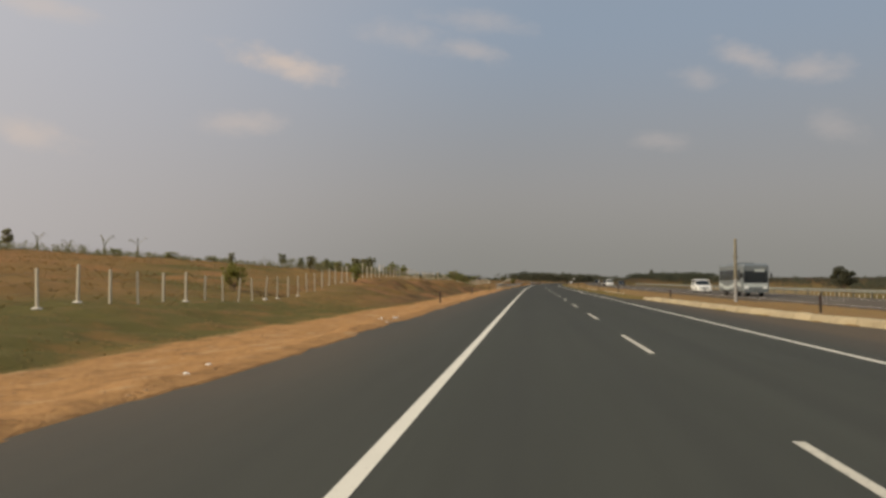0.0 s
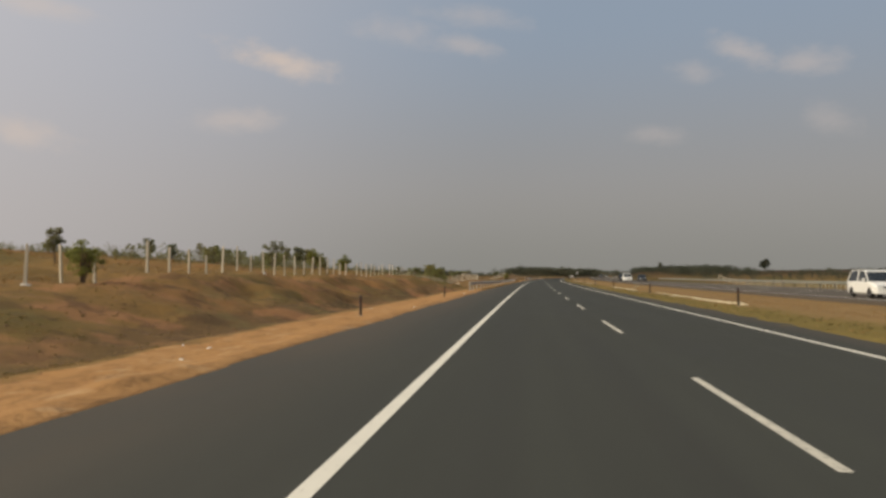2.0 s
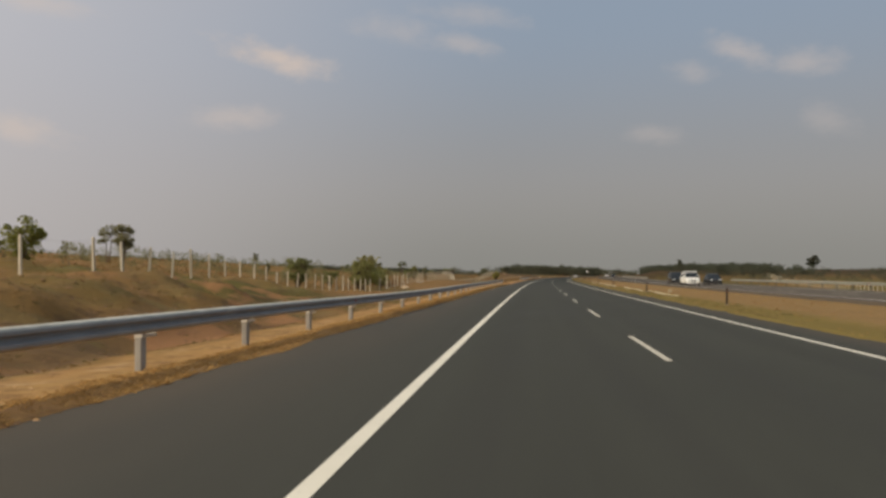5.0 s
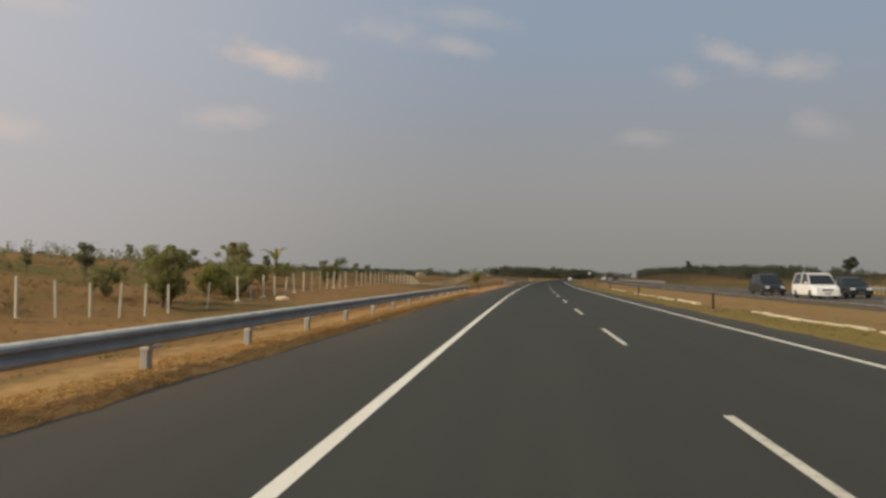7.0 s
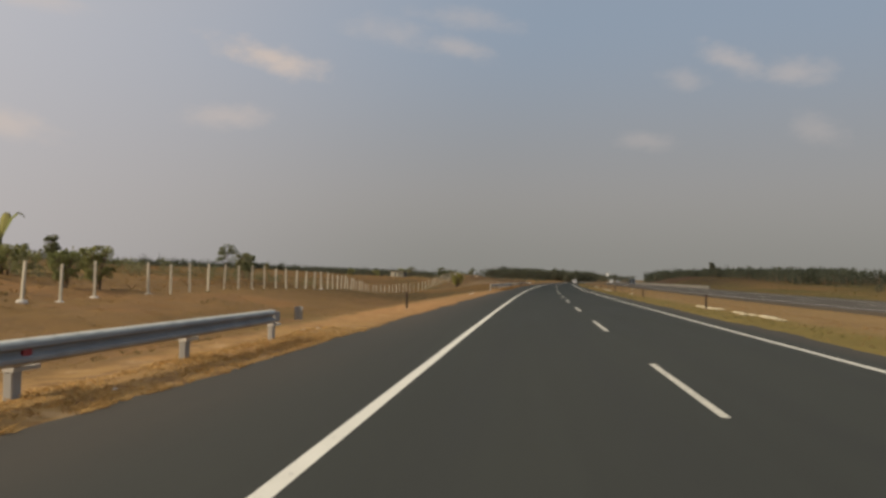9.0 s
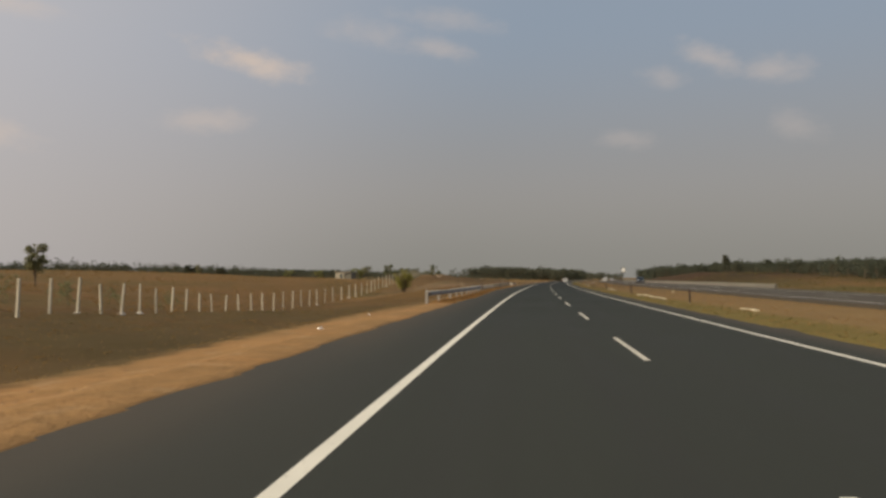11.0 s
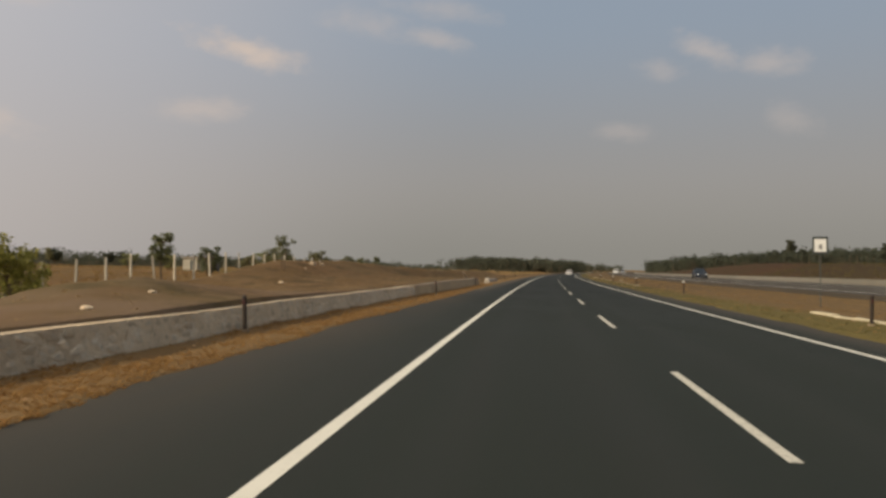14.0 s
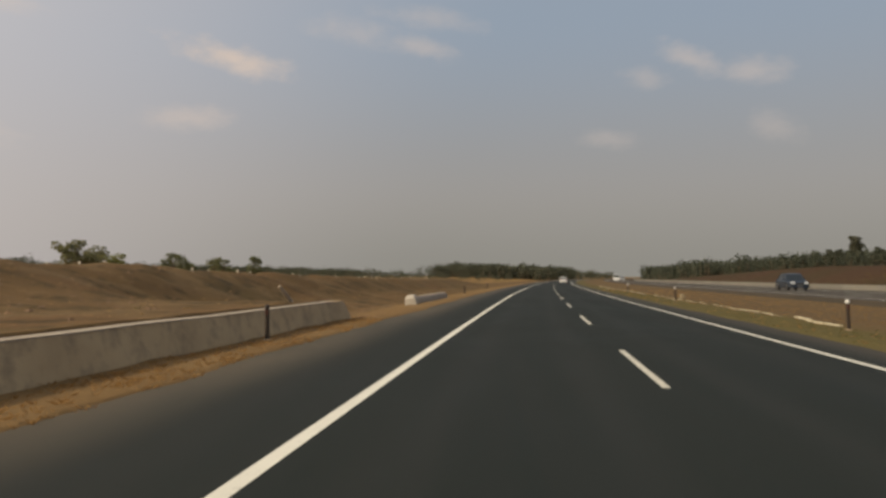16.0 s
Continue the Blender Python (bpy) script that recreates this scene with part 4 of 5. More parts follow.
plant_out(tree_kind(11, "broad bushy tree with dense dull green leaves", 3, 0.03, 46, 0.36, 0.034, M["leaf"], 0.20, 44, "bushy_tree"),
          [(114, -30, 4.4), (127.8, -35, 4.8), (142.2, -40, 5.2), (184.4, -21.5, 3.0), (203.6, -19.6, 3.1), (206.6, -20.7, 2.9), (226.4, -24.4, 4.3), (229.2, -25.6, 3.8),
           (244.2, -20.3, 2.7), (242.4, -20.9, 2.4)])
plant_out(tree_kind(18, "dark bushy tree on the skyline above the cutting", 3, 0.03, 40, 0.38, 0.036, M["leaf_dark"], 0.18, 44, "bushy_tree"),
          [(379.0, -21.6, 2.95), (402.3, -24.5, 3.5), (418.2, -25.7, 3.6), (421.5, -27.0, 3.1), (430.4, -25.0, 3.2), (393.4, -24.5, 2.6), (405.1, -24.5, 2.8), (437.6, -25, 2.9)])
plant_out(tree_kind(12, "spreading shrub with bright yellow-green leaves", 4, 0.025, 38, 0.42, 0.036, M["leaf_bright"], 0.15, 40, "shrub", "shrub"),
          [(71.5, -17.2, 3.0), (52.0, -22.6, 2.8), (128.7, -24, 4.7), (214.2, -21.4, 2.25), (211.6, -20.6, 1.9), (216.6, -22.4, 2.4), (217.6, -20.4, 1.2), (151.2, -26, 4.6), (348.6, -14.5, 2.5), (350.6, -15.2, 1.7)])
plant_out(tree_kind(13, "slender grey-green tree with a narrow uneven crown", 1, 0.022, 28, 0.24, 0.036, M["leaf_hazed"], 0.35, 32, "slender_tree"),
          [(129.9, -45, 6.3), (157, -35, 6.2), (165.7, -40, 6.6), (194, -45, 7.2), (125.9, -40, 5.4), (270.8, -60, 6.1), (261.0, -34.4, 4.2),
           (211.6, -29.6, 3.7), (213.3, -35.2, 3.0), (278.7, -26.6, 3.5), (270.5, -22.8, 3.1), (372.0, -21.4, 3.7), (445.4, -25, 3.5), (438.2, -25.4, 3.2), (479.7, -107, 6.0), (322.1, -45, 4.9), (116.5, -90, 10.3), (81.4, -24.9, 4.3), (87.6, -37.2, 4.9), (130.6, -36.6, 5.4)])
plant_out(tree_kind(14, "open thin tree with bare lower stems and leaf tufts", 2, 0.018, 15, 0.30, 0.032, M["leaf_hazed"], 0.5, 42, "thin_tree"),
          [(375.9, -15.0, 3.6), (194.3, -47, 7.1), (133.1, -40, 5.7), (451.2, -45, 4.8), (282.5, -30.2, 4.4), (123.5, -27, 5.4)])
plant_out(tree_kind(15, "low rounded thicket bush with dull green leaves", 5, 0.02, 38, 0.55, 0.044, M["leaf"], 0.12, 48, "bush", "bush"),
          [(229.6, -23.2, 2.0), (235.0, -26, 2.5), (238.5, -27, 2.6), (243.0, -25.5, 2.5), (247.0, -27.5, 2.9), (250.6, -29, 2.7), (254.5, -29, 2.6), (258.6, -30, 2.5), (205.0, -24, 1.9), (221.0, -24, 2.2), (216.9, -20.8, 1.9), (218.7, -21.4, 2.1), (215.2, -19.7, 1.5), (212.6, -19.2, 1.4), (220.6, -22.6, 2.5),
           (434.2, -60, 3.6), (101.5, -61, 6.0), (118, -61, 6.1), (131, -59, 5.9),
           (133, -30, 4.4), (140, -33, 4.7), (150, -38, 5.0), (146, -28, 4.2), (157, -45, 5.6), (462.2, -50, 4.3), (426.9, -50, 3.3)])
plant_out(banana_kind(5, "banana plant with long arching tattered leaves"), [(247.3, -28.2, 4.75)])
plant_out(banana_kind(6, "withered banana plant with few ragged leaves", 4, 0.45, "leaf_hazed"), [(95.9, -70, 8.2), (111.2, -75, 8.0), (121.4, -75, 9.4), (132.9, -75, 9.6)])


# ---- far woods and scrub ----
def wood_belt(name, label, spans, seed, mat, leaves=84):
    """Many trees too far to count: (s from, s to, u from, u to, how many, low, high)."""
    rng = np.random.default_rng(seed)
    vs, fs, tv, tf = [], [], [], []
    n = m = 0
    for s0, s1, u0, u1, count, lo, hi in spans:
        ss, uu = rng.uniform(s0, s1, count), rng.uniform(u0, u1, count)
        hh = rng.uniform(lo, hi, count) * (0.75 + 0.5 * ripple(ss / 17.0, uu / 17.0, seed))
        base = road(ss, uu, ground_height(ss, uu) - 0.1)
        for b, h in zip(base, hh):
            w = h * rng.uniform(0.28, 0.5)
            lobes = [(b[0] + rng.normal(0, w * 0.45), b[1] + rng.normal(0, w * 0.45), b[2] + h * q, w * rng.uniform(0.45, 0.8)) for q in (0.16, 0.34, 0.52, 0.68, 0.8)]
            v, f = leaf_cloud(rng, lobes, leaves // 4, 0.072 * h, 0.9)
            vs.append(v)
            fs.append(f + n)
            n += len(v)
            r = 0.025 * h
            tv.append([(b[0] - r, b[1], b[2]), (b[0] + r, b[1] - r, b[2]), (b[0], b[1] + r, b[2]), (b[0], b[1], b[2] + 0.8 * h)])
            tf.append(np.array([(0, 1, 3), (1, 2, 3), (2, 0, 3)]) + m)
            m += 4
    ob = thing(name, label, "woodland", kind="stuff")
    part("foliage", raw("foliage", np.concatenate(vs), np.concatenate(fs), mat), mat, ob)
    part("trunks", raw("trunks", np.concatenate(tv), np.concatenate(tf), M["bark"]), M["bark"], ob)
    return ob


wood_belt("woodland", "haze-dulled green woodland behind the dry fields", [
    (-60, 520, -300, -215, 1500, 3.0, 5.2), (40, 330, -140, -112, 620, 1.5, 2.5), (440, 560, -70, -26, 70, 1.2, 2.6), (380, 950, -240, -150, 1700, 3.8, 6.0), (520, 900, -150, -60, 240, 2.0, 3.6), (560, 880, -60, -30, 90, 1.8, 3.4)], 61, M["wood_leaf"], 64)
wood_belt("scrub", "low dry green scrub behind the field fence", [(186, 262, -70, -25, 150, 0.9, 2.2), (264, 318, -80, -24, 170, 0.5, 1.5), (64, 160, -68, -56, 330, 0.9, 1.5), (112, 162, -46, -27, 120, 1.1, 2.1)], 65, M["leaf_hazed"], 56)
wood_belt("woodland", "dark green wood where the road bends away", [(860, 1010, -95, -12, 560, 7.4, 9.6), (1010, 1500, -160, -14, 320, 6.0, 10.0)], 62, M["wood_leaf"])
wood_belt("woodland", "row of dull green trees along the top of the cutting", [
    (392, 560, 56, 92, 620, 2.5, 3.5), (550, 660, 52, 92, 420, 3.6, 4.8), (640, 800, 46, 92, 420, 5.6, 7.2), (800, 1010, 42, 90, 420, 7.0, 9.0), (1010, 1500, 40, 120, 300, 7.5, 10.0)], 63, M["wood_leaf"])
wood_belt("woodland", "low dull green plantation beyond the oncoming lanes", [(-40, 420, 110, 190, 2000, 2.1, 2.8), (330, 420, 62, 110, 160, 1.6, 2.7)], 64, M["wood_leaf"], 56)

plant_out(tree_kind(16, "single dark round-headed tree standing above the scrub", 1, 0.03, 30, 0.42, 0.045, M["wood_leaf"], 0.28, 90, "round_tree"),
          [(208.5, 82.2, 5.5), (452, 105, 9.3), (506.4, 60, 6.9), (543.5, 60, 7.1), (522, 66, 5.9), (594, 70, 8.2), (518.5, 60, 6.7), (499, -120, 6.3), (521, -120, 5.9)])
plant_out(tree_kind(17, "tall narrow dark tree above the cutting", 1, 0.022, 30, 0.2, 0.04, M["wood_leaf"], 0.25, 90, "narrow_tree"), [(532, 60, 9.3), (453, 105.6, 7.6), (551, 64, 7.4), (471.5, 60, 6.4)])


# ---- grass and weeds ----
def tufts(name, label, s, u, tall, mat, seed, blades=5, flat=1.0):
    rng = np.random.default_rng(seed)
    n = len(s)
    base = np.repeat(road(s, u, ground_height(s, u) - 0.02), blades, 0)
    h = np.repeat(tall, blades) * rng.uniform(0.5, 1.2, n * blades)
    a = rng.uniform(0, 2 * np.pi, n * blades)
    lean = rng.uniform(0.15, 0.8, n * blades) * flat
    out = np.stack([np.cos(a), np.sin(a), 0 * a], -1)
    side = np.stack([-np.sin(a), np.cos(a), 0 * a], -1)
    w = (0.035 * h + 0.004)[:, None]
    root = base + out * (h * 0.18)[:, None]
    tip = root + out * (h * lean)[:, None] + np.stack([0 * h, 0 * h, h], -1)
    mid = root + out * (h * lean * 0.35)[:, None] + np.stack([0 * h, 0 * h, h * 0.6], -1)
    v = np.stack([root - side * w, root + side * w, mid + side * w * 0.7, tip, mid - side * w * 0.7], 1).reshape(-1, 3)
    f = np.arange(len(v)).reshape(-1, 5)
    me = raw(name, v, f, mat)
    ob = new(name, me)
    return tagged(ob, label, "grass", kind="stuff")


def scatter(count, s0, s1, u0, u1, seed, cell=6.0, cut=0.45):
    rng = np.random.default_rng(seed)
    s, u = rng.uniform(s0, s1, count * 3), rng.uniform(u0, u1, count * 3)
    keep = ripple(s / cell, u / cell * 1.5, seed) * 0.6 + 0.4 * rng.random(count * 3) > cut
    return s[keep][:count], u[keep][:count]


def keep_off(s, u):
    """No grass on the carriageway side of the wall top or inside it."""
    return ~((s > WALL_FROM - 1) & (s < WALL_TO + 1) & (u > -5.4) & (u < -4.6 + wall_shift(s)))


rng = np.random.default_rng(77)
s, u = scatter(34000, -8, 470, -19, -5.5, 81, 5.0)
ok = (u < verge_edge(s) - 0.2) & keep_off(s, u) & ((s < 333) | (rng.random(len(s)) < 0.15))
tufts("dry_grass", "dry straw grass on the roadside bank", s[ok], u[ok], rng.uniform(0.02, 0.065, ok.sum()), M["straw"], 82, 6, 2.4)
s, u = scatter(8000, -8, 470, -19, -6.0, 83, 9.0, 0.60)
ok = (u < verge_edge(s) - 0.4) & keep_off(s, u) & ((s < 333) | (rng.random(len(s)) < 0.25))
tufts("weeds", "low green weeds in the roadside ditch", s[ok], u[ok], rng.uniform(0.03, 0.09, ok.sum()), M["greens"], 84, 7, 1.8)
s, u = scatter(26000, -8, 500, -75, -18.6, 85, 9.0)
tufts("dry_grass", "taller dry grass in the field behind the fence", s, u, rng.uniform(0.08, 0.24, len(s)), M["straw"], 86, 6, 1.5)
s, u = scatter(7000, -8, 500, -75, -18.6, 87, 12.0, 0.55)
ok = (s < 250) | (rng.random(len(s)) < 0.3)
s, u = s[ok], u[ok]
tufts("weeds", "green weeds in the field behind the fence", s, u, rng.uniform(0.08, 0.24, len(s)), M["greens"], 88, 7, 1.4)
s, u = scatter(22000, -8, 470, 8.3, 18.2, 89, 4.0)
ok = u > right_edge(s) + 0.15
tufts("dry_grass", "short dry grass in the median", s[ok], u[ok], rng.uniform(0.02, 0.07, ok.sum()), M["straw"], 90, 5, 2.4)
s, u = scatter(5000, -8, 470, 8.4, 10.6, 91, 5.0, 0.4)
ok = u > right_edge(s) + 0.15
tufts("weeds", "low green weeds along the median edge", s[ok], u[ok], rng.uniform(0.02, 0.08, ok.sum()), M["greens"], 92, 5, 2.0)
s, u = scatter(95000, 118, 400, -5.3, -2.2, 93, 1.3, 0.40)
ok = ((s < 227) | ((s > 297) & (s < 335)) | ((s > 335) & (rng.random(len(s)) < 0.7 - 0.3 * smooth(s, 335, 360)))) & (ground_height(s, u) > -0.058)
ok &= keep_off(s, u)
s, u = s[ok], u[ok]
for late, mat, label in ((False, "bright_straw", "bright dry grass creeping over the pavement edge"), (True, "straw", "browner dry grass creeping over the pavement edge")):
    ok = (s > 260) == late
    tufts("dry_grass", label, s[ok], u[ok], rng.uniform(0.02, 0.07, ok.sum()), M[mat], 94, 6, 3.2)
s, u = scatter(9000, -8, 480, 31.5, 75, 95, 8.0)
tufts("dry_grass", "dry grass on the slope beyond the oncoming lanes", s, u, rng.uniform(0.1, 0.35, len(s)), M["greens"], 96, 5, 1.6)

# ---- parapet and fence beyond the oncoming lanes ----
parapet = thing("parapet_wall", "long pale concrete parapet beside the oncoming lanes", "wall")
for k in range(40):
    a = 356 + 9.0 * k
    ss = np.linspace(a, a + 8.96, 4)
    rings = [[tuple(road(q, 31.4 + d, float(opposite_height(q)) + z)) for d, z in ((-0.05, -0.5), (0.0, 0.08), (0.10, 0.40), (0.12, 0.47), (0.30, 0.47), (0.36, -0.5))] for q in ss]
    part("section", Shape().loft(rings), M["parapet"], parapet)

far_fence = thing("fence", "distant row of pale concrete fence posts", "fence")
s = 40.0
while s < 372:
    u = 42 + 0.075 * s
    part("post", post_mesh, None, far_fence, m=spot(s, u, height(s, u)))
    s += 2.5

# ---- sign, mast, marker stones, litter ----
M.update({
    "sign_white": plain("sign_face", (0.80, 0.80, 0.78), 0.35, 0.0, 0.04),
    "sign_dark": plain("sign_dark", (0.05, 0.06, 0.06), 0.5),
    "mast_paint": plain("mast_paint", (0.19, 0.17, 0.12), 0.7),
    "parapet_pale": material("limewashed_wall", concrete_build((0.42, 0.38, 0.31))),
    "paper": plain("pale_litter", (0.70, 0.67, 0.62), 0.7, 0.0, 0.1),
})
sign = thing("road_sign", "small white square sign with a dark frame on a thin post", "road sign", m=spot(360.6, 13.3, height(360.6, 13.3), -4.0))
part("post", Shape().tube([(0, 0, -0.3), (0, 0, 2.2)], [0.022, 0.022], 10), M["sign_dark"], sign, "thin dark post")
part("frame", Shape().box(-0.30, -0.035, 2.20, 0.30, -0.01, 2.92, cut=0.004), M["sign_dark"], sign, "dark frame round the panel")
part("panel", Shape().box(-0.23, -0.055, 2.30, 0.23, -0.036, 2.82, cut=0.004), M["sign_white"], sign, "bright white sign panel")
part("symbol", Shape().loft([[(0.07 * math.cos(a), y, 2.50 + 0.12 * math.sin(a)) for a in [k * math.pi / 6 for k in range(12)]] for y in (-0.062, -0.056)]), M["steel"], sign, "blurred grey symbol")

mast = thing("mast", "slim beige mast with a grey lower length in the median", "mast", m=spot(44.9, 14.4, height(44.9, 14.4)))
part("lower_pole", Shape().tube([(0, 0, -0.3), (0, 0, 1.5)], [0.11, 0.105], 12), M["steel"], mast, "grey lower length")
part("upper_pole", Shape().tube([(0, 0, 1.5), (0, 0, 4.08)], [0.095, 0.085], 12), M["mast_paint"], mast)
part("bracket", Shape().box(-0.16, -0.03, 2.9, 0.16, 0.03, 2.98, cut=0.01), M["mast_paint"], mast)
part("cap", Shape().tube([(0, 0, 4.08), (0, 0, 4.15)], [0.09, 0.03], 12), M["mast_paint"], mast)

hut = thing("hut", "small pale-walled hut with a flat roof behind the trees", "hut", m=spot(419.5, -41.5, height(419.5, -41.5), -12.0))
part("wall", Shape().box(-1.9, -1.2, -0.3, 0.3, 1.2, 1.75, cut=0.01), M["parapet_pale"], hut, "pale limewashed wall")
part("store", Shape().box(0.302, -1.0, -0.3, 1.9, 1.2, 1.65, cut=0.01), M["parapet"], hut, "dull grey cement lean-to")
part("roof", Shape().box(-2.1, -1.4, 1.752, 2.0, 1.4, 1.86, cut=0.01), M["cap"], hut, "thin flat roof slab")
part("doorway", Shape().box(-0.75, -1.216, 0.0, -0.15, -1.203, 1.45), M["sign_dark"], hut, "dark doorway")

prop = thing("broken_post", "short broken concrete post leaning on the wall top", "post", m=spot(397.1, -5.05, wall_top(397.1) - 0.05))
part("post", Shape().tube([(0, 0, 0), (-0.12, -0.25, 0.28), (-0.26, -0.5, 0.56)], [0.06, 0.055, 0.045], 7), M["cap"], prop)

rl = random.Random(21)
for s, u in ((127.8, 12.7), (172.1, 11.6), (426.9, 11.4), (336.7, 15.9), (139.8, 14.5)):
    w = rl.uniform(0.10, 0.15)
    sh = Shape().loft([[(x * w * q, y * w * q * 0.7, z) for x, y in ((-1, -1), (1, -1), (1.1, 0), (1, 1), (-1, 1), (-1.05, 0))] for z, q in ((-0.1, 1.0), (0.22, 0.92), (0.27, 0.75))])
    stone = thing("marker_stone", "squat pale concrete marker stone in the median grass", "stone", "marker stones", m=spot(s, u, height(s, u), rl.uniform(-30, 30)))
    part("stone", sh, M["kerb"], stone)

for s, u, w in ((3.4, -3.6, 0.10), (4.6, -3.8, 0.09), (19.8, -3.5, 0.10), (19.9, -4.1, 0.14), (19.3, -3.5, 0.16), (17.2, -3.4, 0.09), (76.7, -6.0, 0.12), (74.5, -3.6, 0.1), (57.2, -5.4, 0.13), (58.3, -6.5, 0.1),
                (54.6, -4.8, 0.1), (109.9, -6.6, 0.12), (98.7, -3.6, 0.12), (216.2, -3.05, 0.07), (192.0, -3.2, 0.11), (191.8, -3.05, 0.08), (228.0, -4.5, 0.17), (228.1, -4.1, 0.14), (277.1, -4.5, 0.22), (287.2, -5.2, 0.13), (374.8, -3.6, 0.14), (184.0, -2.9, 0.14)):
    n = 8
    verts, faces = [], []
    for ring, (r, h) in enumerate(((1.0, 0.0), (0.7, 0.35), (0.25, 0.45))):
        for k in range(n):
            q = 0.62 * r * w * rl.uniform(0.6, 1.25)
            verts.append((q * math.cos(k * 2 * math.pi / n), 0.7 * q * math.sin(k * 2 * math.pi / n), 0.62 * h * w * rl.uniform(0.5, 1.2)))
    for a in range(2):
        for k in range(n):
            faces.append((a * n + k, a * n + (k + 1) % n, (a + 1) * n + (k + 1) % n, (a + 1) * n + k))
    faces.append(tuple(2 * n + k for k in range(n)))
    bit = thing("litter", "crumpled scrap of pale litter on the dusty verge", "litter", "litter", m=spot(s, u, max(height(s, u), 0.0 if u > -3.2 else -9), rl.uniform(0, 180)))
    part("scrap", Shape().put(verts, faces), M["paper"], bit)


# ---- vehicles ----
M.update({
    "glass": plain("tinted_glass", (0.018, 0.022, 0.026), 0.15, 0.0, 0.05),
    "tyre": plain("tyre_rubber", (0.018, 0.017, 0.016), 0.85),
    "rim": plain("wheel_rim", (0.40, 0.40, 0.41), 0.35, 0.8),
    "trim": plain("dark_trim", (0.025, 0.025, 0.026), 0.5),
    "lamp": plain("headlamp_glass", (0.72, 0.74, 0.74), 0.12),
    "tail": plain("tail_lamp", (0.30, 0.015, 0.012), 0.2),
    "plate": plain("number_plate", (0.10, 0.10, 0.10), 0.5),
    "white_car": plain("white_car_paint", (0.70, 0.70, 0.68), 0.25, 0.0, 0.04),
    "dark_car": plain("dark_car_paint", (0.022, 0.024, 0.028), 0.22, 0.1, 0.06),
    "blue_car": plain("blue_car_paint", (0.022, 0.030, 0.045), 0.25, 0.1, 0.06),
    "silver_car": plain("silver_car_paint", (0.42, 0.43, 0.44), 0.3, 0.5, 0.05),
    "bus_paint": plain("bus_silver_paint", (0.15, 0.17, 0.18), 0.35, 0.2, 0.06),
    "bus_pale": plain("bus_pale_stripe", (0.42, 0.46, 0.46), 0.35),
})


def rounded(w, z0, z1, y, cut):
    return [(-w + cut, y, z0), (w - cut, y, z0), (w, y, z0 + cut), (w, y, z1 - cut), (w - cut, y, z1), (-w + cut, y, z1), (-w, y, z1 - cut), (-w, y, z0 + cut)]


def wheel(parent, x, y, r, wide=0.2):
    side = 1 if x > 0 else -1
    ring = lambda q, d: [(x + side * d, y + q * math.cos(a), r + q * math.sin(a)) for a in [k * math.pi / 9 for k in range(18)]]
    w = part("wheel", Shape().loft([ring(r * 0.93, -wide / 2), ring(r, -wide / 2 + 0.03), ring(r, wide / 2 - 0.03), ring(r * 0.93, wide / 2), ring(r * 0.66, wide / 2)]), M["tyre"], parent)
    part("rim", Shape().loft([ring(r * 0.66, wide / 2 - 0.03), ring(r * 0.6, wide / 2 + 0.004), ring(r * 0.2, wide / 2 - 0.02)]), M["rim"], w)


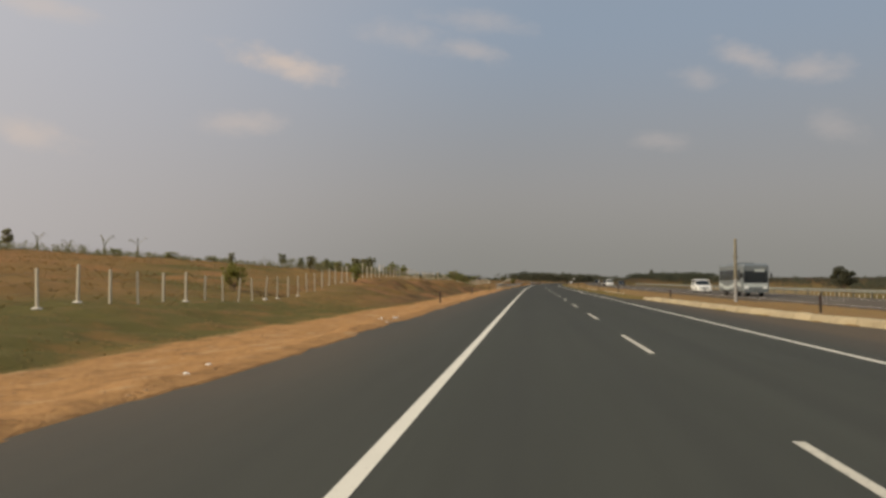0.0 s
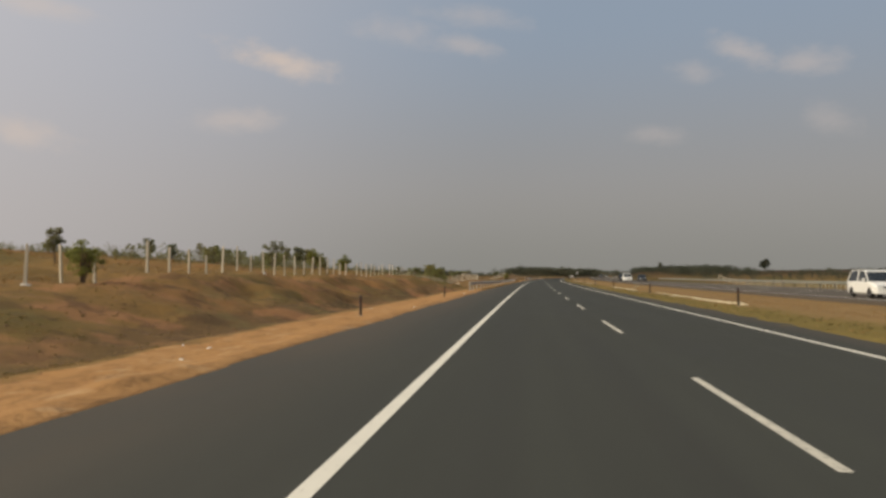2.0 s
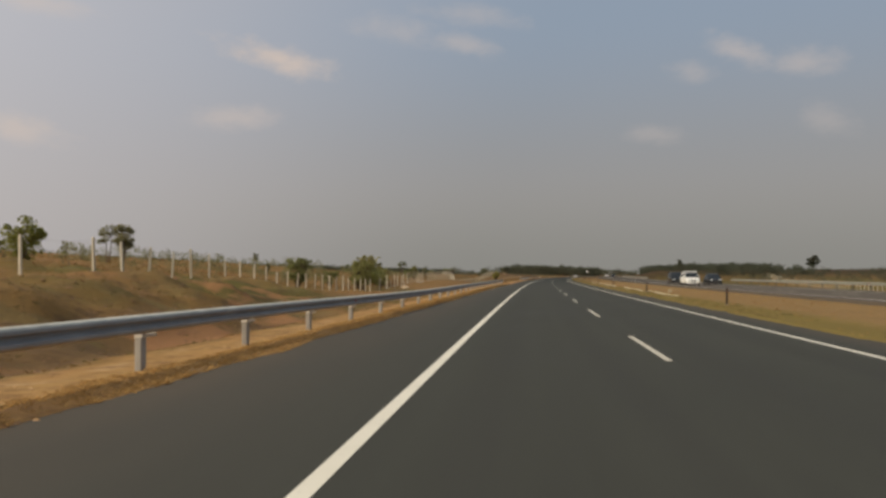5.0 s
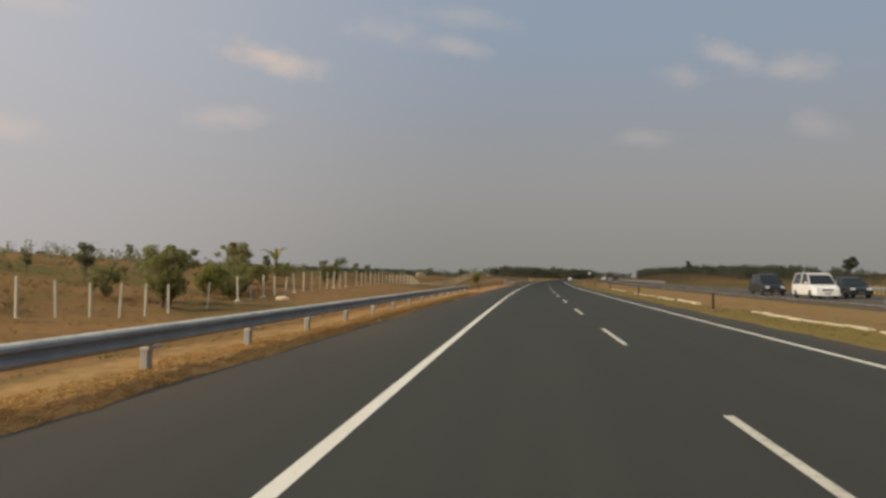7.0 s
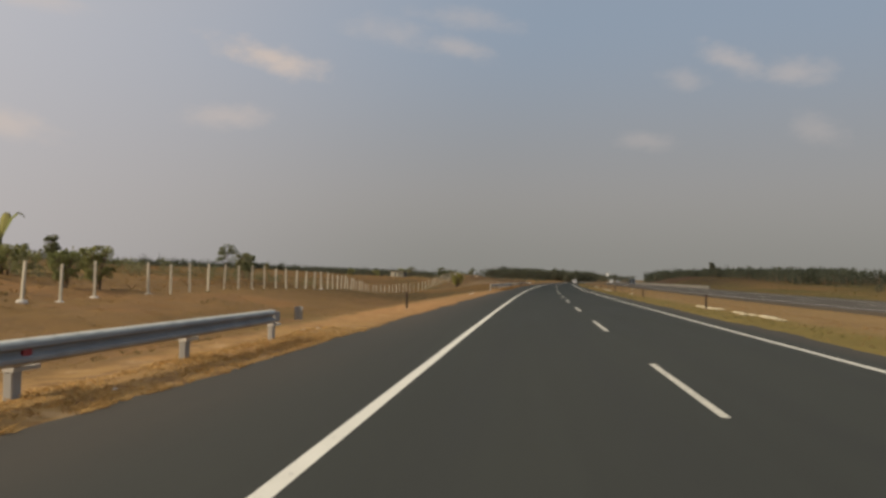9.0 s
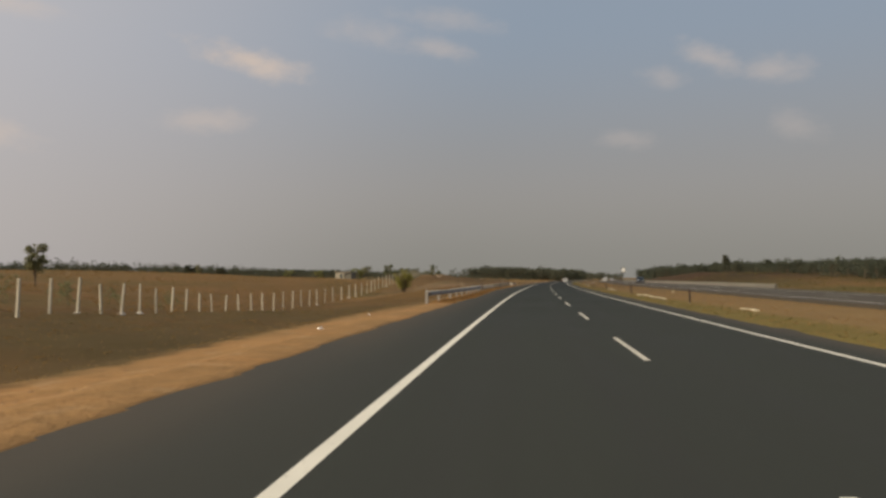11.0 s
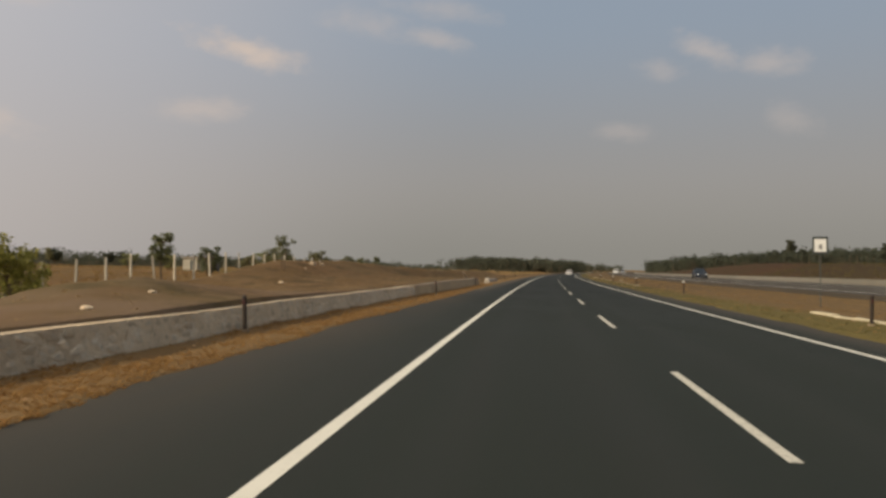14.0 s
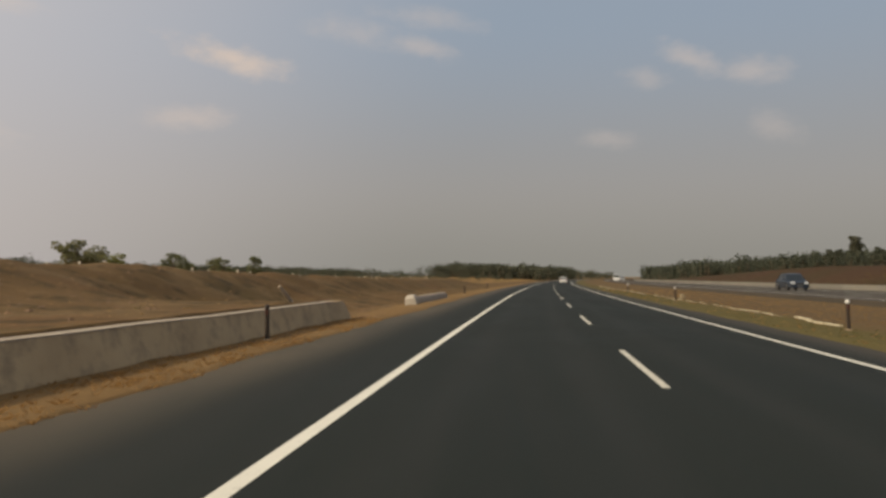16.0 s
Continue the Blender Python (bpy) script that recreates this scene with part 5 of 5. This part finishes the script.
def motor_car(name, label, paint, m, long=4.3, wide=1.72, tall=1.5, belt=0.92, hood=0.26, boot=0.2, category="car"):
    """A car with its nose towards -y. hood and boot: shares of its length."""
    c = thing(name, label, category, m=m)
    h, l = wide / 2, long / 2
    nose, tail = -l, l
    a, b = nose + hood * long, tail - boot * long
    # lower body
    st = [(nose, 0.36, 0.62, 0.80), (nose + 0.10, 0.26, 0.72, 0.93), (nose + 0.45, 0.24, belt - 0.12, 1.0), (a - 0.05, 0.22, belt - 0.02, 1.0), (0, 0.22, belt, 1.0), (b, 0.22, belt, 1.0), (tail - 0.3, 0.24, belt - 0.01 if boot > 0.05 else belt, 1.0), (tail - 0.06, 0.28, belt - 0.06, 0.95), (tail, 0.38, belt - 0.16, 0.85)]
    part("body", Shape().loft([rounded(h * w, z0, z1, y, 0.09) for y, z0, z1, w in st]), M[paint], c)
    # greenhouse, then roof
    cab = [(a - 0.05, belt - 0.03, belt + 0.02, 0.90), (a + 0.62, belt - 0.03, tall - 0.10, 0.80), (a + 0.85, belt - 0.03, tall - 0.05, 0.79), (b - 0.25, belt - 0.03, tall - 0.06, 0.79), (b + (0.32 if boot > 0.05 else 0.05), belt - 0.03, belt + 0.03, 0.86)]
    rings = []
    for y, z0, z1, w in cab:
        rings.append([(-h * 0.93, y, z0), (h * 0.93, y, z0), (h * w, y, z1), (-h * w, y, z1)])
    part("window_glass", Shape().loft(rings), M["glass"], c, "dark tinted windows")
    part("roof", Shape().loft([rounded(h * w, z - 0.035, z + 0.03, y, 0.03) for y, z, w in ((a + 0.58, tall - 0.10, 0.77), (a + 0.9, tall - 0.035, 0.79), ((a + b) / 2, tall - 0.02, 0.79), (b - 0.25, tall - 0.045, 0.78), (b - 0.02, tall - 0.13, 0.76))]), M[paint], c)
    for x in (-1, 1):
        for y0, y1 in ((a + 0.0, a + 0.66), ((a + b) / 2 + 0.05, (a + b) / 2 + 0.02), (b + 0.02 if boot < 0.05 else b + 0.26, b - 0.28)):
            part("pillar", Shape().tube([(x * h * 0.925, y0, belt - 0.02), (x * h * 0.80, y1, tall - 0.07)], [0.04, 0.035], 6), M[paint], c)
        part("headlamp", Shape().loft([rounded(0.17, 0.60, 0.74, nose + q, 0.05) for q in (0.0, 0.10)], m=Matrix.Translation((x * (h - 0.30), 0, 0))), M["lamp"], c, "clear headlamp")
        part("tail_lamp", Shape().loft([rounded(0.14, 0.66, 0.84, tail + q, 0.04) for q in (-0.09, 0.008)], m=Matrix.Translation((x * (h - 0.27), 0, 0))), M["tail"], c, "red tail lamp")
        part("mirror", Shape().loft([rounded(0.09, belt + 0.02, belt + 0.15, a + 0.30 + q, 0.03) for q in (0, 0.09)], m=Matrix.Translation((x * (h + 0.06), 0, 0))), M[paint], c)
        for y in (nose + 0.18 * long, tail - 0.19 * long):
            wheel(c, x * (h - 0.09), y, 0.315)
    part("grille", Shape().box(-0.36, nose - 0.012, 0.56, 0.36, nose + 0.08, 0.69), M["trim"], c, "dark grille")
    part("bumper", Shape().loft([rounded(h * w, 0.24, 0.46, y, 0.06) for y, w in ((nose - 0.06, 0.80), (nose + 0.02, 0.95), (nose + 0.22, 1.0))]), M[paint], c)
    part("bumper", Shape().loft([rounded(h * w, 0.26, 0.50, y, 0.06) for y, w in ((tail - 0.2, 1.0), (tail, 0.95), (tail + 0.05, 0.82))]), M["trim" if boot < 0.05 else paint], c)
    part("number_plate", Shape().box(-0.22, nose - 0.075, 0.36, 0.22, nose - 0.06, 0.46), M["plate"], c)
    part("number_plate", Shape().box(-0.22, tail + 0.052, 0.52, 0.22, tail + 0.062, 0.62), M["plate"], c)
    return c


def coach(m):
    c = thing("bus", "silver-grey coach with a pale wave stripe and dark windows", "bus", m=m)
    h, l, tall = 1.2, 4.6, 3.05
    st = [(-l, 0.45, 2.75, 0.93), (-l + 0.08, 0.38, 2.95, 0.98), (-l + 0.5, 0.36, tall, 1.0), (0, 0.36, tall, 1.0), (l - 0.3, 0.36, tall, 1.0), (l, 0.45, 2.9, 0.96)]
    part("body", Shape().loft([rounded(h * w, z0, z1, y, 0.14) for y, z0, z1, w in st]), M["bus_paint"], c)
    part("windscreen", Shape().loft([[(-1.02, y, z), (1.02, y, z)] + [(1.02, y + 0.04, z), (-1.02, y + 0.04, z)] for y, z in ((-l - 0.03, 1.26), (-l - 0.02, 2.0), (-l + 0.02, 2.72))]), M["glass"], c, "large dark windscreen")
    # white reflection on the windscreen, modelled as a thin pale panel
    part("windscreen_sticker", Shape().box(-0.1, -l - 0.045, 2.3, 0.75, -l - 0.02, 2.55), M["bus_pale"], c, "pale panel painted as a windscreen reflection")
    for x in (-1, 1):
        for k in range(6):
            y = -l + 0.75 + 1.34 * k
            part("side_window", Shape().box(x * (h - 0.03), y, 1.50, x * (h + 0.012), y + 1.26, 2.5), M["glass"], c)
        wave = [(-l + 0.5 + 0.36 * k, 0.95 + 0.22 * math.sin(k * 0.30 + 0.4)) for k in range(24)]
        part("wave_stripe", Shape().loft([[(x * (h + 0.002), y, z - 0.16), (x * (h + 0.010), y, z - 0.16), (x * (h + 0.010), y, z + 0.14), (x * (h + 0.002), y, z + 0.14)] for y, z in wave]), M["bus_pale"], c, "pale wave-shaped stripe")
        for y in (-l + 2.1, l - 2.5):
            wheel(c, x * (h - 0.14), y, 0.48, 0.28)
        part("headlamp", Shape().box(x * 0.62, -l - 0.034, 0.72, x * 1.04, -l + 0.05, 0.95), M["lamp"], c, "clear headlamp")
        part("mirror", Shape().box(x * 1.26, -l - 0.25, 1.75, x * 1.42, -l - 0.12, 2.2, cut=0.02), M["trim"], c)
    part("front_panel", Shape().box(-1.08, -l - 0.022, 0.86, 1.08, -l + 0.03, 1.22, cut=0.01), M["bus_pale"], c, "pale front band")
    part("bumper", Shape().loft([rounded(h * w, 0.36, 0.72, y, 0.08) for y, w in ((-l - 0.12, 0.88), (-l, 0.99), (-l + 0.3, 1.0))]), M["bus_paint"], c)
    part("number_plate", Shape().box(-0.24, -l - 0.14, 0.5, 0.24, -l - 0.122, 0.62), M["plate"], c)
    part("roof_unit", Shape().loft([rounded(0.8, tall - 0.02, tall + 0.16, y, 0.06) for y in (-1.2, 1.6)]), M["bus_paint"], c)
    return c


def lane(s, u, turn=0.0):
    return spot(s, u, float(opposite_height(s)) + 0.004 if u > 15 else 0.004, turn)


coach(lane(72.0, 21.9))
motor_car("car", "white hatchback with dark windows on the oncoming lanes", "white_car", lane(89.0, 21.5), 3.9, 1.7, 1.62, 0.98, 0.24, 0.03)
motor_car("car", "dark four-wheel-drive car on the oncoming lanes", "dark_car", lane(229.5, 21.6), 4.5, 1.8, 1.75, 1.05, 0.25, 0.03)
motor_car("van", "white people carrier with dark windows", "white_car", lane(218.0, 21.6), 4.6, 1.8, 1.80, 1.02, 0.22, 0.02, "van")
motor_car("car", "dark saloon car beside a white people carrier", "dark_car", lane(221.5, 25.2))
motor_car("car", "blue saloon car by the parapet", "blue_car", lane(448.5, 24.8))
motor_car("car", "white saloon car far ahead in the overtaking lane", "white_car", lane(560.0, 5.2, 180.0), 4.2, 1.72, 1.5)
motor_car("van", "white van far along the oncoming lanes", "white_car", lane(640.0, 21.6), 4.8, 1.9, 2.1, 1.1, 0.16, 0.02, "van")
motor_car("car", "pale saloon car far along the oncoming lanes", "silver_car", lane(672.0, 25.0))


# ---- clods and pebbles on the bare verge ----
def clods(name, label, s, u, size, mat, seed):
    rng = np.random.default_rng(seed)
    base = road(s, u, ground_height(s, u))
    ico = np.array([(0, 0, 1), (0.9, 0, 0.3), (0.28, 0.85, 0.3), (-0.72, 0.53, 0.3), (-0.72, -0.53, 0.3), (0.28, -0.85, 0.3)], float)
    tri = np.array([(0, 1, 2), (0, 2, 3), (0, 3, 4), (0, 4, 5), (0, 5, 1)])
    v = base[:, None] + ico[None] * rng.uniform(0.6, 1.3, (len(s), 6, 1)) * size[:, None, None] * np.array([1, 1, 0.6]) - np.array([0, 0, 0.02])
    f = tri[None] + 6 * np.arange(len(s))[:, None, None]
    return tagged(new(name, raw(name, v.reshape(-1, 3), f.reshape(-1, 3), mat)), label, "gravel", kind="stuff")


M["dug"] = material("dug_earth", leaf_build((0.11, 0.06, 0.030), (0.20, 0.112, 0.055)))
M["clod"] = material("earth_clods", leaf_build((0.17, 0.09, 0.035), (0.42, 0.26, 0.13)))
s, u = scatter(7000, -8, 420, -7.6, -3.15, 101, 1.2, 0.5)
ok = (u > verge_edge(s)) & keep_off(s, u)
clods("earth_clods", "crumbled clods of orange earth on the bare verge", s[ok], u[ok], rng.uniform(0.015, 0.065, ok.sum()), M["clod"], 102)
s, u = scatter(5000, 58, 175, -17, -7, 103, 2.0, 0.5)
clods("earth_clods", "larger clods of dug earth on the bank", s, u, rng.uniform(0.12, 0.31, len(s)) ** 2, M["dug"], 104)

M["spoil"] = material("broken_rubble", rubble_build)
s, u = scatter(9, 338, 420, -17.5, -8, 105, 5.0, 0.5)
clods("rubble", "pale broken stones strewn on the cut bank", s, u, rng.uniform(0.04, 0.14, len(s)), M["spoil"], 106)
s, u = scatter(1000, 352, 430, -18, -5.6, 107, 2.0, 0.5)
clods("earth_clods", "lumps of dug brown earth above the wall", s, u, rng.uniform(0.03, 0.12, len(s)), M["dug"], 108)
for s, u, w in ((383.0, -15.2, 0.42), (384.6, -15.0, 0.2), (368.5, -12.5, 0.16), (379.0, -14.5, 0.14), (343.5, -6.8, 0.11), (340.2, -6.3, 0.13), (215.3, -16.4, 0.62), (215.9, -16.8, 0.4)):
    sh = Shape().loft([[(w * q * math.cos(a) * rl.uniform(0.8, 1.1), 0.6 * w * q * math.sin(a) * rl.uniform(0.8, 1.1), w * z) for a in [k * math.pi / 4 for k in range(8)]] for z, q in ((-0.2, 1.0), (0.16, 0.95), (0.36, 0.7), (0.48, 0.3))])
    stone = thing("stone", "pale broken stone lying on the bare earth", "stone", "loose stones", m=spot(s, u, height(s, u), rl.uniform(0, 90)))
    part("stone", sh, M["spoil"], stone)

# ---- rubble stones set in the wall face ----
rs = random.Random(31)
kinds = []
for k in range(12):
    sh = Shape()
    n = 9
    turn = [(a + rs.uniform(-0.25, 0.25), rs.uniform(0.72, 1.22)) for a in [q * 2 * math.pi / n for q in range(n)]]
    rings = [[(q * r * math.cos(a), -d, q * r * math.sin(a)) for a, r in turn] for d, q in ((-0.06, 1.0), (-0.004, 0.98), (0.014, 0.78), (0.02, 0.35))]
    me = sh.loft(rings).mesh("stone")
    me.materials.append(M["rubble"])
    kinds.append(me)
face_of = wall.children[0]
for row, (z, tall) in enumerate(((0.02, 0.075), (0.16, 0.075), (0.30, 0.075), (0.43, 0.07))):
    s = WALL_FROM + 1.8 + 0.15 * row
    while s < RUBBLE_TO - 0.2:
        half = rs.uniform(0.11, 0.24)
        s += half
        if z + tall < wall_top(s) + 0.03 and rs.random() < 0.85:
            zz = z + rs.gauss(0, 0.012)
            u = -4.42 + wall_shift(s) - 0.36 * (zz + 0.8) / (wall_top(s) + 0.8)
            m = spot(s, u - 0.012, zz, 90.0) @ Euler((math.radians(-9), rs.gauss(0, 0.12), 0)).to_matrix().to_4x4() @ Matrix.Diagonal((half, rs.uniform(0.7, 1.1), tall * rs.uniform(0.8, 1.1), 1.0))
            part("stone", rs.choice(kinds), None, face_of, m=m)
        s += half + rs.uniform(0.01, 0.05)
